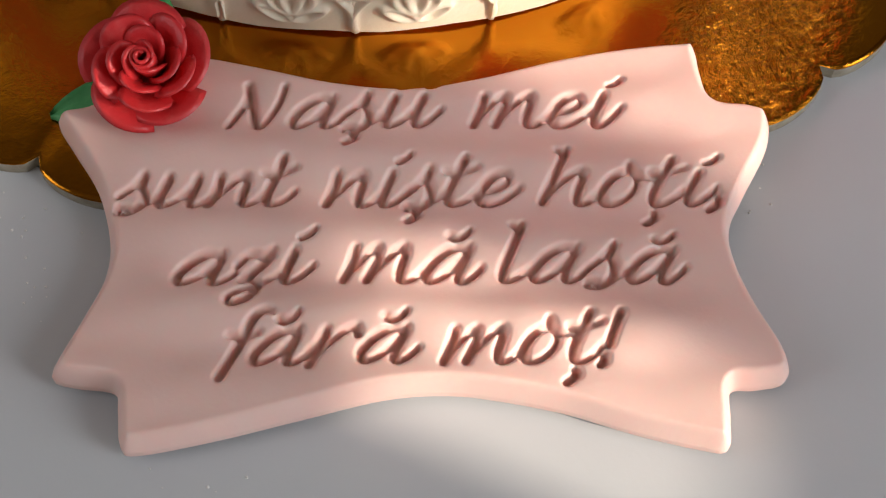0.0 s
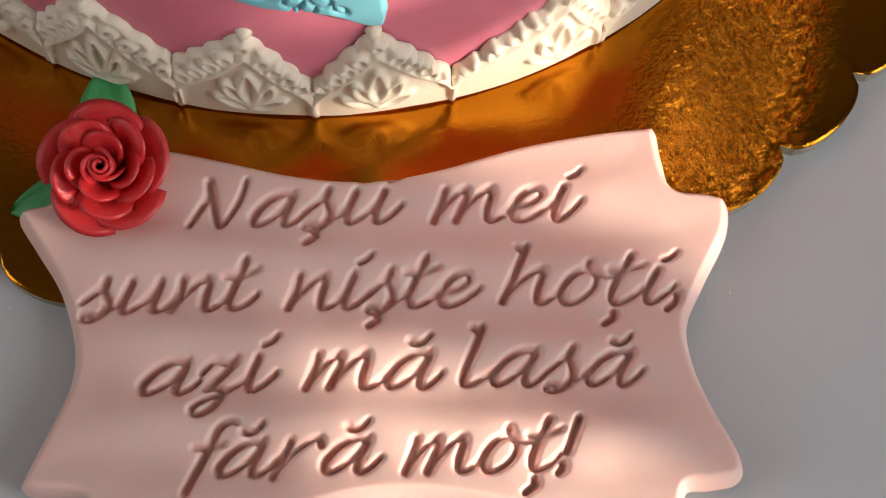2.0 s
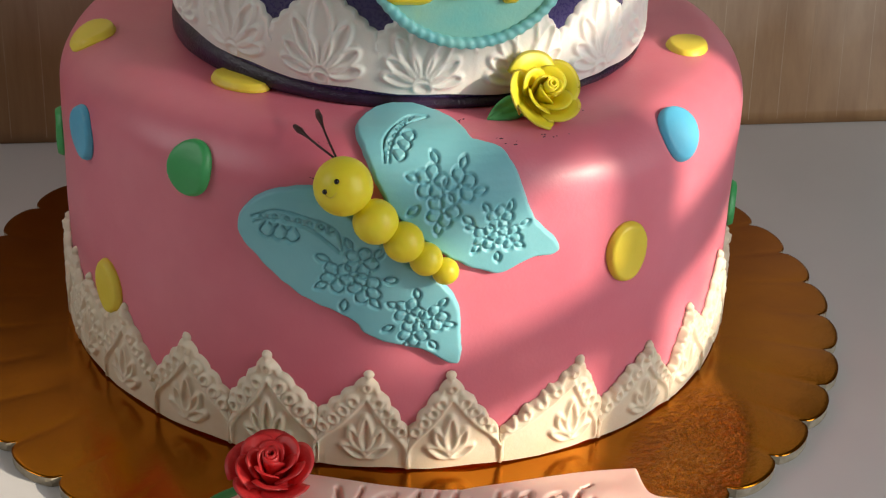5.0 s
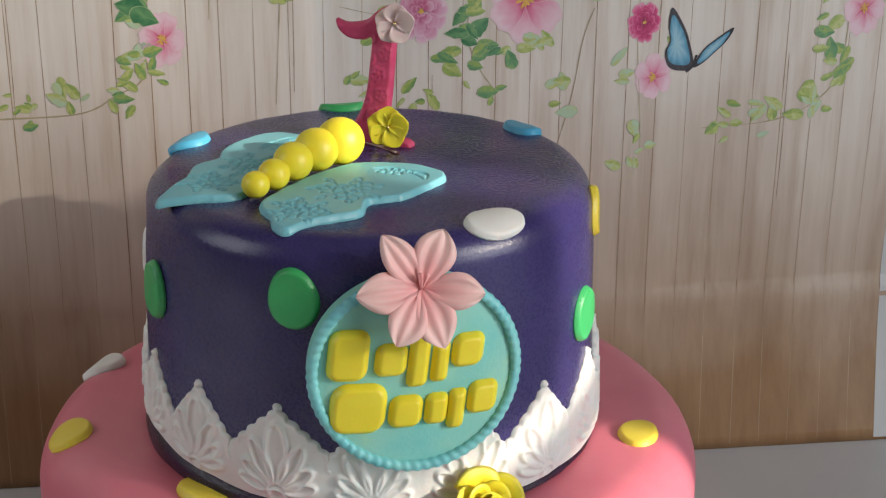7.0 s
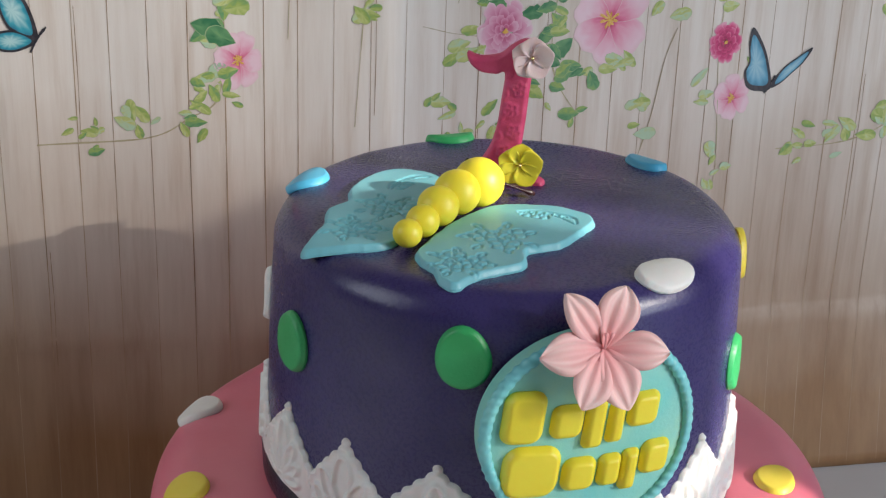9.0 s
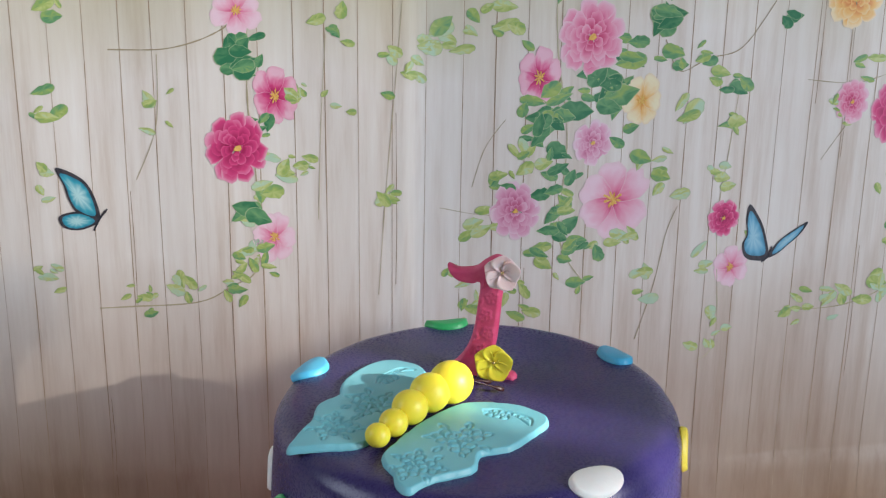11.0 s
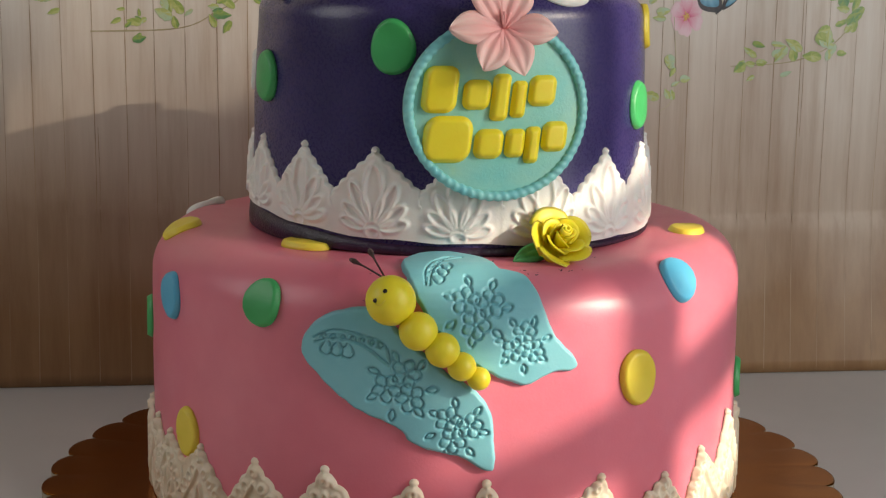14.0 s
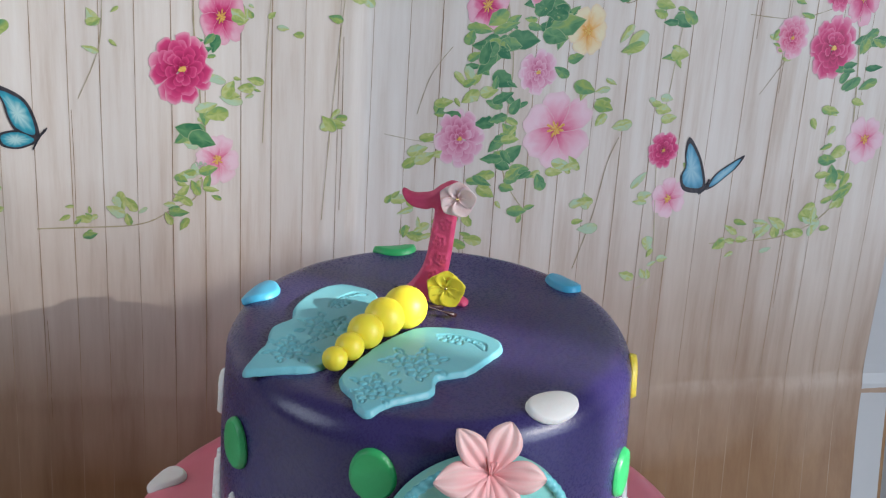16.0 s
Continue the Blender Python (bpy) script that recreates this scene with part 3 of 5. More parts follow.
def petal_line(c, ang, length, width, rag=0.08, n=14, heart=0.0):
    out = []
    for k in range(n):
        a = 2 * math.pi * k / n
        u = 0.5 - 0.5 * math.cos(a)
        w = math.sin(a) * width * (0.35 + 0.65 * u) * (1 + rng.uniform(-rag, rag))
        u *= 1 + rng.uniform(-rag, rag) * 0.7
        if heart and abs(k - n / 2) < 1:
            u *= 1 - heart
        out.append((c[0] + length * u * math.cos(ang) - w * math.sin(ang), c[1] + length * u * math.sin(ang) + w * math.cos(ang)))
    return np.array(out)


def squash(v, c, rx, ry, turn):
    d = v - np.asarray(c)
    k, s = math.cos(turn), math.sin(turn)
    d = np.c_[d[:, 0] * rx, d[:, 1] * ry]
    return np.asarray(c) + np.c_[k * d[:, 0] - s * d[:, 1], s * d[:, 0] + k * d[:, 1]]


def full_rose(x, z, rx, rz, material, label):
    c = np.array((0.0, 0.0))
    patches = []
    layer = 0
    for ring, (rad, count, size) in enumerate(((0.62, 11, 0.54), (0.52, 10, 0.50), (0.42, 8, 0.44), (0.31, 7, 0.36), (0.20, 5, 0.30), (0.09, 4, 0.20))):
        start = rng.uniform(0, 6)
        for k in range(count):
            a = start + 2 * math.pi * k / count + rng.uniform(-0.15, 0.15)
            p = np.array((math.cos(a), math.sin(a))) * rad * 0.45
            o = petal_line(p, a + rng.uniform(-0.3, 0.3), rad * 0.55 + size * 0.62, size * 0.62, 0.10)
            b = rng.uniform(-0.22, 0.12) - 0.04 * ring
            v, f, t = fan(o, p * 1.1, 3, lambda r, kk, b=b: min(1, max(0, b + 0.15 + 0.62 * r * r)), 0.16 if ring == 0 else 0.0)
            layer += 1
            patches.append((squash(v, c, rx, rz, 0) + (x, z), f, t, layer * 0.25))
    bloom = printed("printed_rose", patches, material, label)
    o = petal_line((-0.1, -0.05), 0.3, 0.25, 0.12, 0.25)
    v, f, t = fan(o, o.mean(0), 2, lambda r, k: 0.4 + 0.4 * rng.random())
    printed("printed_rose_heart", [(squash(v, c, rx, rz, 0) + (x, z), f, t, 13)], HEART, parent=bloom)


def open_rose(x, z, rx, rz, material, label, petals=6):
    c = np.array((0.0, 0.0))
    patches = []
    start = rng.uniform(0, 6)
    for k in range(petals):
        a = start + 2 * math.pi * k / petals + rng.uniform(-0.12, 0.12)
        o = petal_line(c, a, rng.uniform(0.9, 1.05), 0.52, 0.06, 18, 0.06)
        b = rng.uniform(-0.1, 0.1)
        v, f, t = fan(o, np.array((math.cos(a), math.sin(a))) * 0.12, 5, lambda r, kk, b=b: min(1, max(0, b + 1.15 * abs(math.cos(kk * 2 * math.pi) * -0.5 + 0.5) ** 0.9 * (0.35 + 0.65 * r) + 0.08 * rng.uniform(-1, 1))), 0.16)
        patches.append((squash(v, c, rx, rz, 0) + (x, z), f, t, k * 0.3))
    bloom = printed("printed_blossom", patches, material, label)
    patches = []
    for k in range(9):
        a = 2 * math.pi * k / 9 + rng.uniform(-0.2, 0.2)
        o = petal_line(c, a, rng.uniform(0.18, 0.32), 0.05, 0.2)
        v, f, t = fan(o, o.mean(0), 2, lambda r, kk: 0.2 + 0.7 * rng.random())
        patches.append((squash(v, c, rx, rz, 0) + (x, z), f, t, 4 + 0.2 * k))
    printed("printed_blossom_heart", patches, HEART, parent=bloom)


def leaf_patch(x, z, size, ang, base, layer):
    n = 18
    o = []
    wide = rng.uniform(0.15, 0.29)
    for k in range(n):
        a = 2 * math.pi * k / n
        u = 0.5 - 0.5 * math.cos(a)
        w = math.copysign(abs(math.sin(a)) ** (1 + 0.9 * u), math.sin(a)) * wide * (1.45 - 0.75 * u) * (1 + 0.10 * (k % 2) + rng.uniform(-0.12, 0.12))
        o.append((x + size * ((u - 0.5) * math.cos(ang) - w * math.sin(ang)), z + size * ((u - 0.5) * math.sin(ang) + w * math.cos(ang))))
    o = np.array(o)
    v, f, t = fan(o, o.mean(0), 2, lambda r, kk: min(1, max(0, base + (0.1 if kk < 0.5 else -0.08) + rng.uniform(-0.12, 0.12))), 0.10)
    return v, f, t, layer


def ribbon(pts, width, tone, layer=0):
    p = spline(pts, 10, closed=False)
    d = np.gradient(p, axis=0)
    d /= np.linalg.norm(d, axis=1)[:, None] + 1e-12
    nrm = np.c_[-d[:, 1], d[:, 0]]
    w = 0.62 * width * np.array([0.5 * (0.6 + 0.8 * rng.random()) for _ in p])[:, None]
    v = np.concatenate([p + nrm * w, p - nrm * w])
    n = len(p)
    f = [(i, i + n, i + n + 1, i + 1) for i in range(n - 1)]
    return v, f, [tone + rng.uniform(-0.15, 0.15) for _ in v], layer


# seams between the printed planks
x, seams = -0.4003, []
while x < 0.262:
    shift = rng.uniform(-0.001, 0.001)
    pts = [(x + shift + rng.uniform(-0.00016, 0.00016), z) for z in np.linspace(0.003, 0.515, 9)]
    seams.append(ribbon(pts, rng.uniform(0.0003, 0.0007), rng.uniform(0.62, 1.05), -4))
    if rng.random() < 0.2:
        z0 = rng.uniform(0.05, 0.35)
        seams.append(ribbon([(x + 0.0015, z0), (x + 0.0018, z0 + 0.03), (x + 0.0014, z0 + rng.uniform(0.05, 0.12))], 0.0004, 0.7, -4))
    x += 0.01625
printed("printed_plank_seams", seams, SEAM)

# the unprinted white margin down the edge of the sheet
MARGIN = ink("bare_paper", [(0.0, (0.54, 0.55, 0.56)), (1.0, (0.62, 0.62, 0.62))])
zz = np.linspace(0.002, 0.518, 90)
printed("paper_margin", [(np.concatenate([np.c_[np.full(90, 0.2655 + 0.0165 * k / 4), zz] for k in range(5)]), [(c * 90 + i, (c + 1) * 90 + i, (c + 1) * 90 + i + 1, c * 90 + i + 1) for c in range(4) for i in range(89)], [0.5] * 450, -3)], MARGIN, "bare white paper margin")

# climbing stems
printed("printed_stem", [
    ribbon([(-0.190, 0.194), (-0.144, 0.196), (-0.124, 0.205), (-0.110, 0.217), (-0.110, 0.261), (-0.113, 0.303), (-0.112, 0.36), (-0.115, 0.42)], 0.0011, 0.6),
    ribbon([(-0.178, 0.327), (-0.149, 0.328), (-0.124, 0.337), (-0.110, 0.352)], 0.0010, 0.3)], TWIG)
printed("printed_stem", [
    ribbon([(0.160, 0.176), (0.196, 0.179), (0.221, 0.190), (0.231, 0.209), (0.231, 0.254), (0.222, 0.336), (0.215, 0.42)], 0.0011, 0.6),
    ribbon([(0.152, 0.36), (0.140, 0.338), (0.128, 0.322), (0.112, 0.318), (0.098, 0.312), (0.090, 0.328)], 0.0008, 0.2),
    ribbon([(0.165, 0.305), (0.190, 0.303), (0.210, 0.308)], 0.0007, 0.4),
    ribbon([(0.190, 0.285), (0.182, 0.272), (0.176, 0.262)], 0.0006, 0.4)], TWIG)
printed("printed_stem", [
    ribbon([(0.036, 0.40), (0.036, 0.332), (0.043, 0.28), (0.041, 0.227), (0.055, 0.200)], 0.0009, 0.7),
    ribbon([(0.012, 0.290), (0.002, 0.275), (-0.004, 0.255)], 0.0005, 0.5),
    ribbon([(-0.02, 0.245), (-0.005, 0.241), (0.012, 0.239)], 0.0005, 0.5),
    ribbon([(0.130, 0.305), (0.127, 0.27), (0.124, 0.23), (0.128, 0.165), (0.118, 0.15)], 0.0006, 0.8),
    ribbon([(0.102, 0.24), (0.097, 0.225), (0.092, 0.195), (0.084, 0.165)], 0.0007, 0.3)], TWIG)
printed("printed_stem", [
    ribbon([(-0.155, 0.325), (-0.157, 0.29), (-0.168, 0.262)], 0.0006, 0.6),
    ribbon([(-0.038, 0.36), (-0.041, 0.32), (-0.046, 0.26), (-0.05, 0.20)], 0.0006, 0.7),
    ribbon([(-0.075, 0.335), (-0.078, 0.29), (-0.080, 0.24)], 0.0005, 0.8)], TWIG)

# leaves: x, z, spread, number, tone (dark to pale), size
LEAVES = [
    (-0.159, 0.300, 0.007, 4, 0.75, 0.010), (-0.207, 0.300, 0.006, 3, 0.6, 0.012), (-0.208, 0.259, 0.008, 3, 0.9, 0.008), (-0.210, 0.215, 0.006, 5, 0.85, 0.009),
    (-0.167, 0.200, 0.005, 6, 0.6, 0.008), (-0.145, 0.202, 0.007, 4, 0.85, 0.012), (-0.123, 0.208, 0.006, 6, 0.65, 0.012), (-0.109, 0.217, 0.005, 6, 0.6, 0.010),
    (-0.114, 0.244, 0.005, 3, 0.35, 0.014), (-0.116, 0.236, 0.006, 2, 0.9, 0.013), (-0.113, 0.320, 0.005, 5, 0.12, 0.015), (-0.115, 0.333, 0.004, 3, 0.1, 0.015), (-0.097, 0.267, 0.006, 3, 0.85, 0.015),
    (-0.086, 0.267, 0.004, 3, 0.75, 0.008), (-0.108, 0.257, 0.005, 3, 0.68, 0.012), (-0.090, 0.305, 0.004, 3, 0.72, 0.012), (-0.106, 0.290, 0.004, 3, 0.3, 0.012), (-0.073, 0.338, 0.008, 4, 0.5, 0.012), (-0.046, 0.254, 0.004, 4, 0.72, 0.011), (-0.040, 0.320, 0.006, 5, 0.7, 0.010), (-0.078, 0.30, 0.01, 3, 0.8, 0.006),
    (-0.017, 0.334, 0.008, 6, 0.7, 0.014), (0.007, 0.337, 0.008, 7, 0.65, 0.014), (0.030, 0.295, 0.006, 7, 0.35, 0.014), (0.031, 0.284, 0.006, 6, 0.2, 0.014), (0.022, 0.268, 0.006, 5, 0.72, 0.012),
    (0.041, 0.262, 0.007, 6, 0.3, 0.013), (0.039, 0.245, 0.008, 6, 0.45, 0.013), (0.045, 0.227, 0.008, 6, 0.35, 0.012), (0.057, 0.211, 0.008, 5, 0.6, 0.011), (0.044, 0.300, 0.006, 4, 0.4, 0.012),
    (0.058, 0.307, 0.006, 4, 0.15, 0.018), (0.067, 0.300, 0.005, 4, 0.2, 0.020), (0.072, 0.276, 0.004, 2, 0.2, 0.014), (0.075, 0.325, 0.006, 3, 0.35, 0.018), (0.090, 0.339, 0.007, 6, 0.15, 0.020), (0.095, 0.320, 0.006, 3, 0.5, 0.012), (0.113, 0.316, 0.006, 4, 0.45, 0.012),
    (0.128, 0.303, 0.005, 4, 0.3, 0.012), (0.128, 0.283, 0.004, 4, 0.6, 0.011), (0.104, 0.292, 0.004, 2, 0.75, 0.015), (0.090, 0.262, 0.007, 4, 0.7, 0.013), (0.100, 0.248, 0.005, 2, 0.75, 0.013), (0.077, 0.227, 0.006, 3, 0.75, 0.012), (0.086, 0.198, 0.006, 3, 0.85, 0.012),
    (0.123, 0.254, 0.005, 3, 0.8, 0.010), (0.116, 0.207, 0.004, 2, 0.9, 0.013), (0.126, 0.169, 0.007, 5, 0.8, 0.009), (0.145, 0.225, 0.004, 2, 0.72, 0.012), (0.173, 0.181, 0.006, 6, 0.7, 0.010), (0.195, 0.183, 0.007, 4, 0.88, 0.012),
    (0.217, 0.191, 0.007, 6, 0.75, 0.012), (0.232, 0.206, 0.006, 7, 0.65, 0.012), (0.222, 0.225, 0.006, 4, 0.5, 0.014), (0.222, 0.249, 0.006, 3, 0.7, 0.012), (0.228, 0.270, 0.006, 5, 0.2, 0.016), (0.232, 0.29, 0.005, 4, 0.3, 0.014), (0.153, 0.336, 0.004, 2, 0.1, 0.014), (0.226, 0.34, 0.008, 6, 0.15, 0.018),
    (-0.009, 0.209, 0.004, 4, 0.72, 0.010), (0.001, 0.194, 0.006, 5, 0.72, 0.010), (0.022, 0.193, 0.006, 5, 0.6, 0.011), (0.002, 0.235, 0.005, 3, 0.7, 0.013), (0.010, 0.254, 0.007, 4, 0.5, 0.011), (0.200, 0.315, 0.005, 3, 0.6, 0.011), (0.180, 0.29, 0.006, 3, 0.75, 0.009), (0.03, 0.22, 0.006, 3, 0.5, 0.012),
    (-0.11, 0.39, 0.02, 14, 0.35, 0.016), (0.06, 0.39, 0.03, 18, 0.3, 0.017), (0.20, 0.39, 0.025, 16, 0.3, 0.017), (-0.2, 0.38, 0.02, 8, 0.5, 0.014)]
for lx, lz, spread, count, tone, size in LEAVES:
    printed("printed_leaves", [leaf_patch(lx + rng.gauss(0, spread * 0.85), lz + rng.gauss(0, spread * 0.85), size * rng.uniform(0.42, 0.95), rng.choice((0.0, math.pi)) + rng.gauss(0, 0.65), tone + rng.uniform(-0.25, 0.18), 1 + 0.2 * k) for k in range(int(count * 1.4) + 1)], FOLIAGE)

for fx, fz, rx, rz, ink_, words in (
        (-0.119, 0.278, 0.0135, 0.0165, MAGENTA, "deep magenta full rose"), (0.018, 0.242, 0.0115, 0.0145, LILAC, "pale lilac full rose"), (0.053, 0.330, 0.0150, 0.0180, ROSE_INK, "pink full rose with a golden heart"),
        (0.056, 0.276, 0.0090, 0.0112, LILAC, "small pale pink full rose"), (0.127, 0.232, 0.0076, 0.0095, MAGENTA, "small magenta full rose"), (0.189, 0.293, 0.0082, 0.0108, ROSE_INK, "pale pink full rose"),
        (0.213, 0.287, 0.0120, 0.0160, MAGENTA, "deep magenta full rose"), (0.213, 0.318, 0.0080, 0.0108, MAGENTA, "magenta full rose"), (0.185, 0.346, 0.0130, 0.0135, APRICOT, "apricot full rose"), (0.12, 0.385, 0.013, 0.015, APRICOT, "apricot full rose")):
    full_rose(fx, fz, rx * 1.06, rz * 1.06, ink_, words)
for fx, fz, rx, rz, ink_, words in (
        (-0.100, 0.304, 0.0095, 0.0135, MAGENTA, "open magenta blossom"), (-0.102, 0.231, 0.0098, 0.0118, ROSE_INK, "open pink blossom"), (-0.117, 0.346, 0.0105, 0.0105, ROSE_INK, "open pink blossom"),
        (0.028, 0.311, 0.0095, 0.0132, MAGENTA, "open magenta blossom"), (0.080, 0.297, 0.0090, 0.0125, APRICOT, "open apricot blossom"), (0.068, 0.245, 0.0162, 0.0182, ROSE_INK, "large open pink blossom"),
        (0.133, 0.204, 0.0085, 0.0102, ROSE_INK, "open pink blossom"), (0.226, 0.314, 0.0080, 0.0135, MAGENTA, "open magenta blossom"), (0.240, 0.235, 0.0095, 0.0120, ROSE_INK, "open pink blossom"), (0.0, 0.39, 0.013, 0.013, ROSE_INK, "open pink blossom")):
    open_rose(fx, fz, rx * 1.05, rz * 1.05, ink_, words)


def printed_wings(name, wings, blue, body):
    black, colour = [], []
    for w in wings:
        o = spline(w, 6)
        c = o.mean(0)
        v, f, t = fan(o, c, 2, lambda r, k: rng.random())
        black.append((v, f, t, 6))
        v, f, t = fan(c + (o - c) * 0.80, c, 3, lambda r, k: min(1, max(0, 1.0 - 0.75 * r * r + 0.10 * math.sin(k * 70))))
        colour.append((v, f, t, 7))
    black.append(ribbon(body, 0.0016, 0.2, 9))
    whole_ = printed(name, black, WING_BLACK, "dark wing margins and body")
    printed(name + "_wings", colour, blue, parent=whole_)


printed_wings("printed_butterfly", [[(0.1535, 0.208), (0.1505, 0.222), (0.1465, 0.231), (0.1410, 0.2385), (0.1395, 0.231), (0.1405, 0.222), (0.1385, 0.216), (0.1405, 0.209), (0.1465, 0.2065)],
                                    [(0.1535, 0.208), (0.158, 0.2165), (0.166, 0.223), (0.1730, 0.2275), (0.1695, 0.2205), (0.163, 0.214), (0.158, 0.2095)]], WING_BLUE, [(0.150, 0.2055), (0.1535, 0.209), (0.155, 0.214)])
printed_wings("printed_butterfly", [[(-0.187, 0.241), (-0.1885, 0.253), (-0.194, 0.263), (-0.206, 0.269), (-0.203, 0.260), (-0.201, 0.252), (-0.197, 0.245)],
                                    [(-0.187, 0.241), (-0.196, 0.246), (-0.206, 0.244), (-0.2045, 0.238), (-0.196, 0.2365)]], WING_TEAL, [(-0.190, 0.236), (-0.187, 0.242), (-0.183, 0.247)])

# ---- cake board ----
def scalloped(r, depth, lobes, phase, n=14):
    out = []
    for k in range(lobes):
        for j in range(n):
            u = j / n
            a = 2 * math.pi * (k + u) / lobes + phase
            rr = r - depth * (1 - math.sqrt(max(0, 1 - (2 * u - 1) ** 2)))
            out.append((rr * math.sin(a), -0.007 - rr * math.cos(a)))
    return np.array(out)


LOBES, PHASE = 40, radians(BOARD_PHASE)
outer = scalloped(0.1792, 0.0062, LOBES, PHASE)
board = thing("cake_board", "round scalloped cake board covered in gold foil", "cake board", (0, -0.007, 0))
m = len(outer)
cen = np.array((0, -0.007))
v, f = [], []
for k, (sc, z) in enumerate(((1.0, 0.0037), (0.9990, 0.0041), (0.993, 0.0042), (0.80, 0.0042), (0.5, 0.0042))):
    for p in outer:
        q = cen + (p - cen) * sc
        v.append((q[0], q[1], z + (0.0005 * noise.noise(Vector((q[0] * 40, q[1] * 40, 0))) if k else 0)))
f = grid_faces(5, m, True)
v.append((0, -0.007, 0.0042))
f += [(4 * m + j, 4 * m + (j + 1) % m, len(v) - 1) for j in range(m)]
part("foil_top", mesh_of("foil_top", v, f, GOLD), board, "crinkled gold foil")
v = [(p[0] * 0.9995, p[1] * 0.9995, z) for z in (0.0002, 0.0038) for p in outer]
f = grid_faces(2, m, True) + [tuple(range(m))[::-1], tuple(range(m, 2 * m))]
part("card_edge", mesh_of("card_edge", v, f, CARD, smooth=False), board, "grey layered card edge")

# ---- tiers ----
lower = thing("cake_tier", "wide pink fondant cake tier on the gold board", "cake", (0, 0, 0.0046))
part("fondant", LOW.mesh("fondant", PINK), lower)
upper = thing("cake_tier", "smaller purple fondant cake tier stacked on the pink one", "cake", (0.001, -0.0038, 0.1215))
part("fondant", UP.mesh("fondant", PURPLE, seed=11), upper)
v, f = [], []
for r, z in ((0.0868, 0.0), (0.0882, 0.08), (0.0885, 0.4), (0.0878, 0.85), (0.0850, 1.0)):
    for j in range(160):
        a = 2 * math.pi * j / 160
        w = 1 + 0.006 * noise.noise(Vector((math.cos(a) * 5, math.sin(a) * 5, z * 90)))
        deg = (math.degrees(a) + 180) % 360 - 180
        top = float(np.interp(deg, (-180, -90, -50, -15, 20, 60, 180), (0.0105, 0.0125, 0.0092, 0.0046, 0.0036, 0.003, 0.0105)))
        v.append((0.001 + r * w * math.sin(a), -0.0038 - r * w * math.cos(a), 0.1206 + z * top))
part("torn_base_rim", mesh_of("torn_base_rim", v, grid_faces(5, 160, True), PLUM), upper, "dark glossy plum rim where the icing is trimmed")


# ---- lace borders ----
def arcs(pts, per=6, closed=False):
    return spline(pts, per, closed)


def ridges(q, lines, width):
    h = np.zeros(len(q))
    for line, closed in lines:
        d, _ = near_line(q, line, closed)
        h = np.maximum(h, np.exp(-(d / width) ** 2))
    return h


def oval(cx, cy, rx, ry, ang, n=16):
    a = np.linspace(0, 2 * math.pi, n, endpoint=False)
    k, s = math.cos(ang), math.sin(ang)
    x, y = rx * np.cos(a), ry * np.sin(a)
    return np.c_[cx + k * x - s * y, cy + s * x + k * y]


def lace_outline(wl, wr, tip, vl, vr, bumps, swell, rough_, r):
    """From the left foot to the right foot, up the right side over small scallops to the tip, and down again."""
    pts = [(-wl, 0.0), (-wl * 0.5, -0.0004), (0, 0.0), (wr * 0.5, 0.0004), (wr, 0.0), (wr, vr * 0.8)]
    right, left = [], []
    for side, w, val in ((right, wr, vr), (left, -wl, vl)):
        for k in range(bumps * 6 + 1):
            u = k / (bumps * 6)
            e = math.sin(math.pi * ((u * bumps) % 1.0)) * swell
            bow = math.sin(u * math.pi) * abs(w) * 0.04
            x = w * (1 - u) * 0.99 + math.copysign(e * 0.8 + bow, w)
            y = val + (tip - val) * u + e * 0.55 + r.uniform(-1, 1) * rough_
            side.append((x, min(y, tip + 0.001)))
    pts += right[:-1] + [(0.0017, tip - 0.0002), (0.0019, tip + 0.0009), (0.0012, tip + 0.0019), (0, tip + 0.0023), (-0.0012, tip + 0.0019), (-0.0019, tip + 0.0009), (-0.0017, tip - 0.0002)] + left[:-1][::-1] + [(-wl, vl * 0.8)]
    pts = np.array(pts)
    return pts, pts[5:-1]


def lotus_motif(wl, wr, tip):
    k = tip / 0.036
    w = (wl + wr) / 2
    mid = (wr - wl) / 2
    lines = []
    lines.append((arcs([(-wl * 0.99, 0.0), (-wl * 0.93, 0.009 * k), (-wl * 0.42, 0.0185 * k), (0, 0.0285 * k)]), False))
    lines.append((arcs([(wr * 0.99, 0.0), (wr * 0.93, 0.009 * k), (wr * 0.42, 0.0185 * k), (0, 0.0285 * k)]), False))
    for side in (-1, 1):
        ww = wr if side > 0 else wl
        for j in range(4):
            u = (j + 0.6) / 4.6
            lines.append((oval(side * ww * (0.88 * (1 - u)) + side * 0.0008, (0.0135 + 0.0165 * u) * k, 0.0016, 0.0020, side * -0.5, 12), True))
    lines.append((oval(0, 0.0325 * k, 0.0012, 0.0015, 0, 10), True))
    lines.append((arcs([(0, 0.0075 * k), (-0.0022, 0.012 * k), (0, 0.021 * k), (0.0022, 0.012 * k)], 6, True), True))
    for s in (-1, 1):
        lines.append((arcs([(s * 0.0005, 0.007 * k), (s * 0.0048, 0.0105 * k), (s * 0.0052, 0.0158 * k), (s * 0.0022, 0.0125 * k)]), False))
        lines.append((arcs([(s * 0.0003, 0.0045 * k), (s * 0.0040, 0.0048 * k), (s * 0.0078, 0.0088 * k), (s * 0.0045, 0.0088 * k), (s * 0.0012, 0.0066 * k)], 6, True), True))
    return [(np.array(l) + (mid * 0.3, 0), c) for l, c in lines]


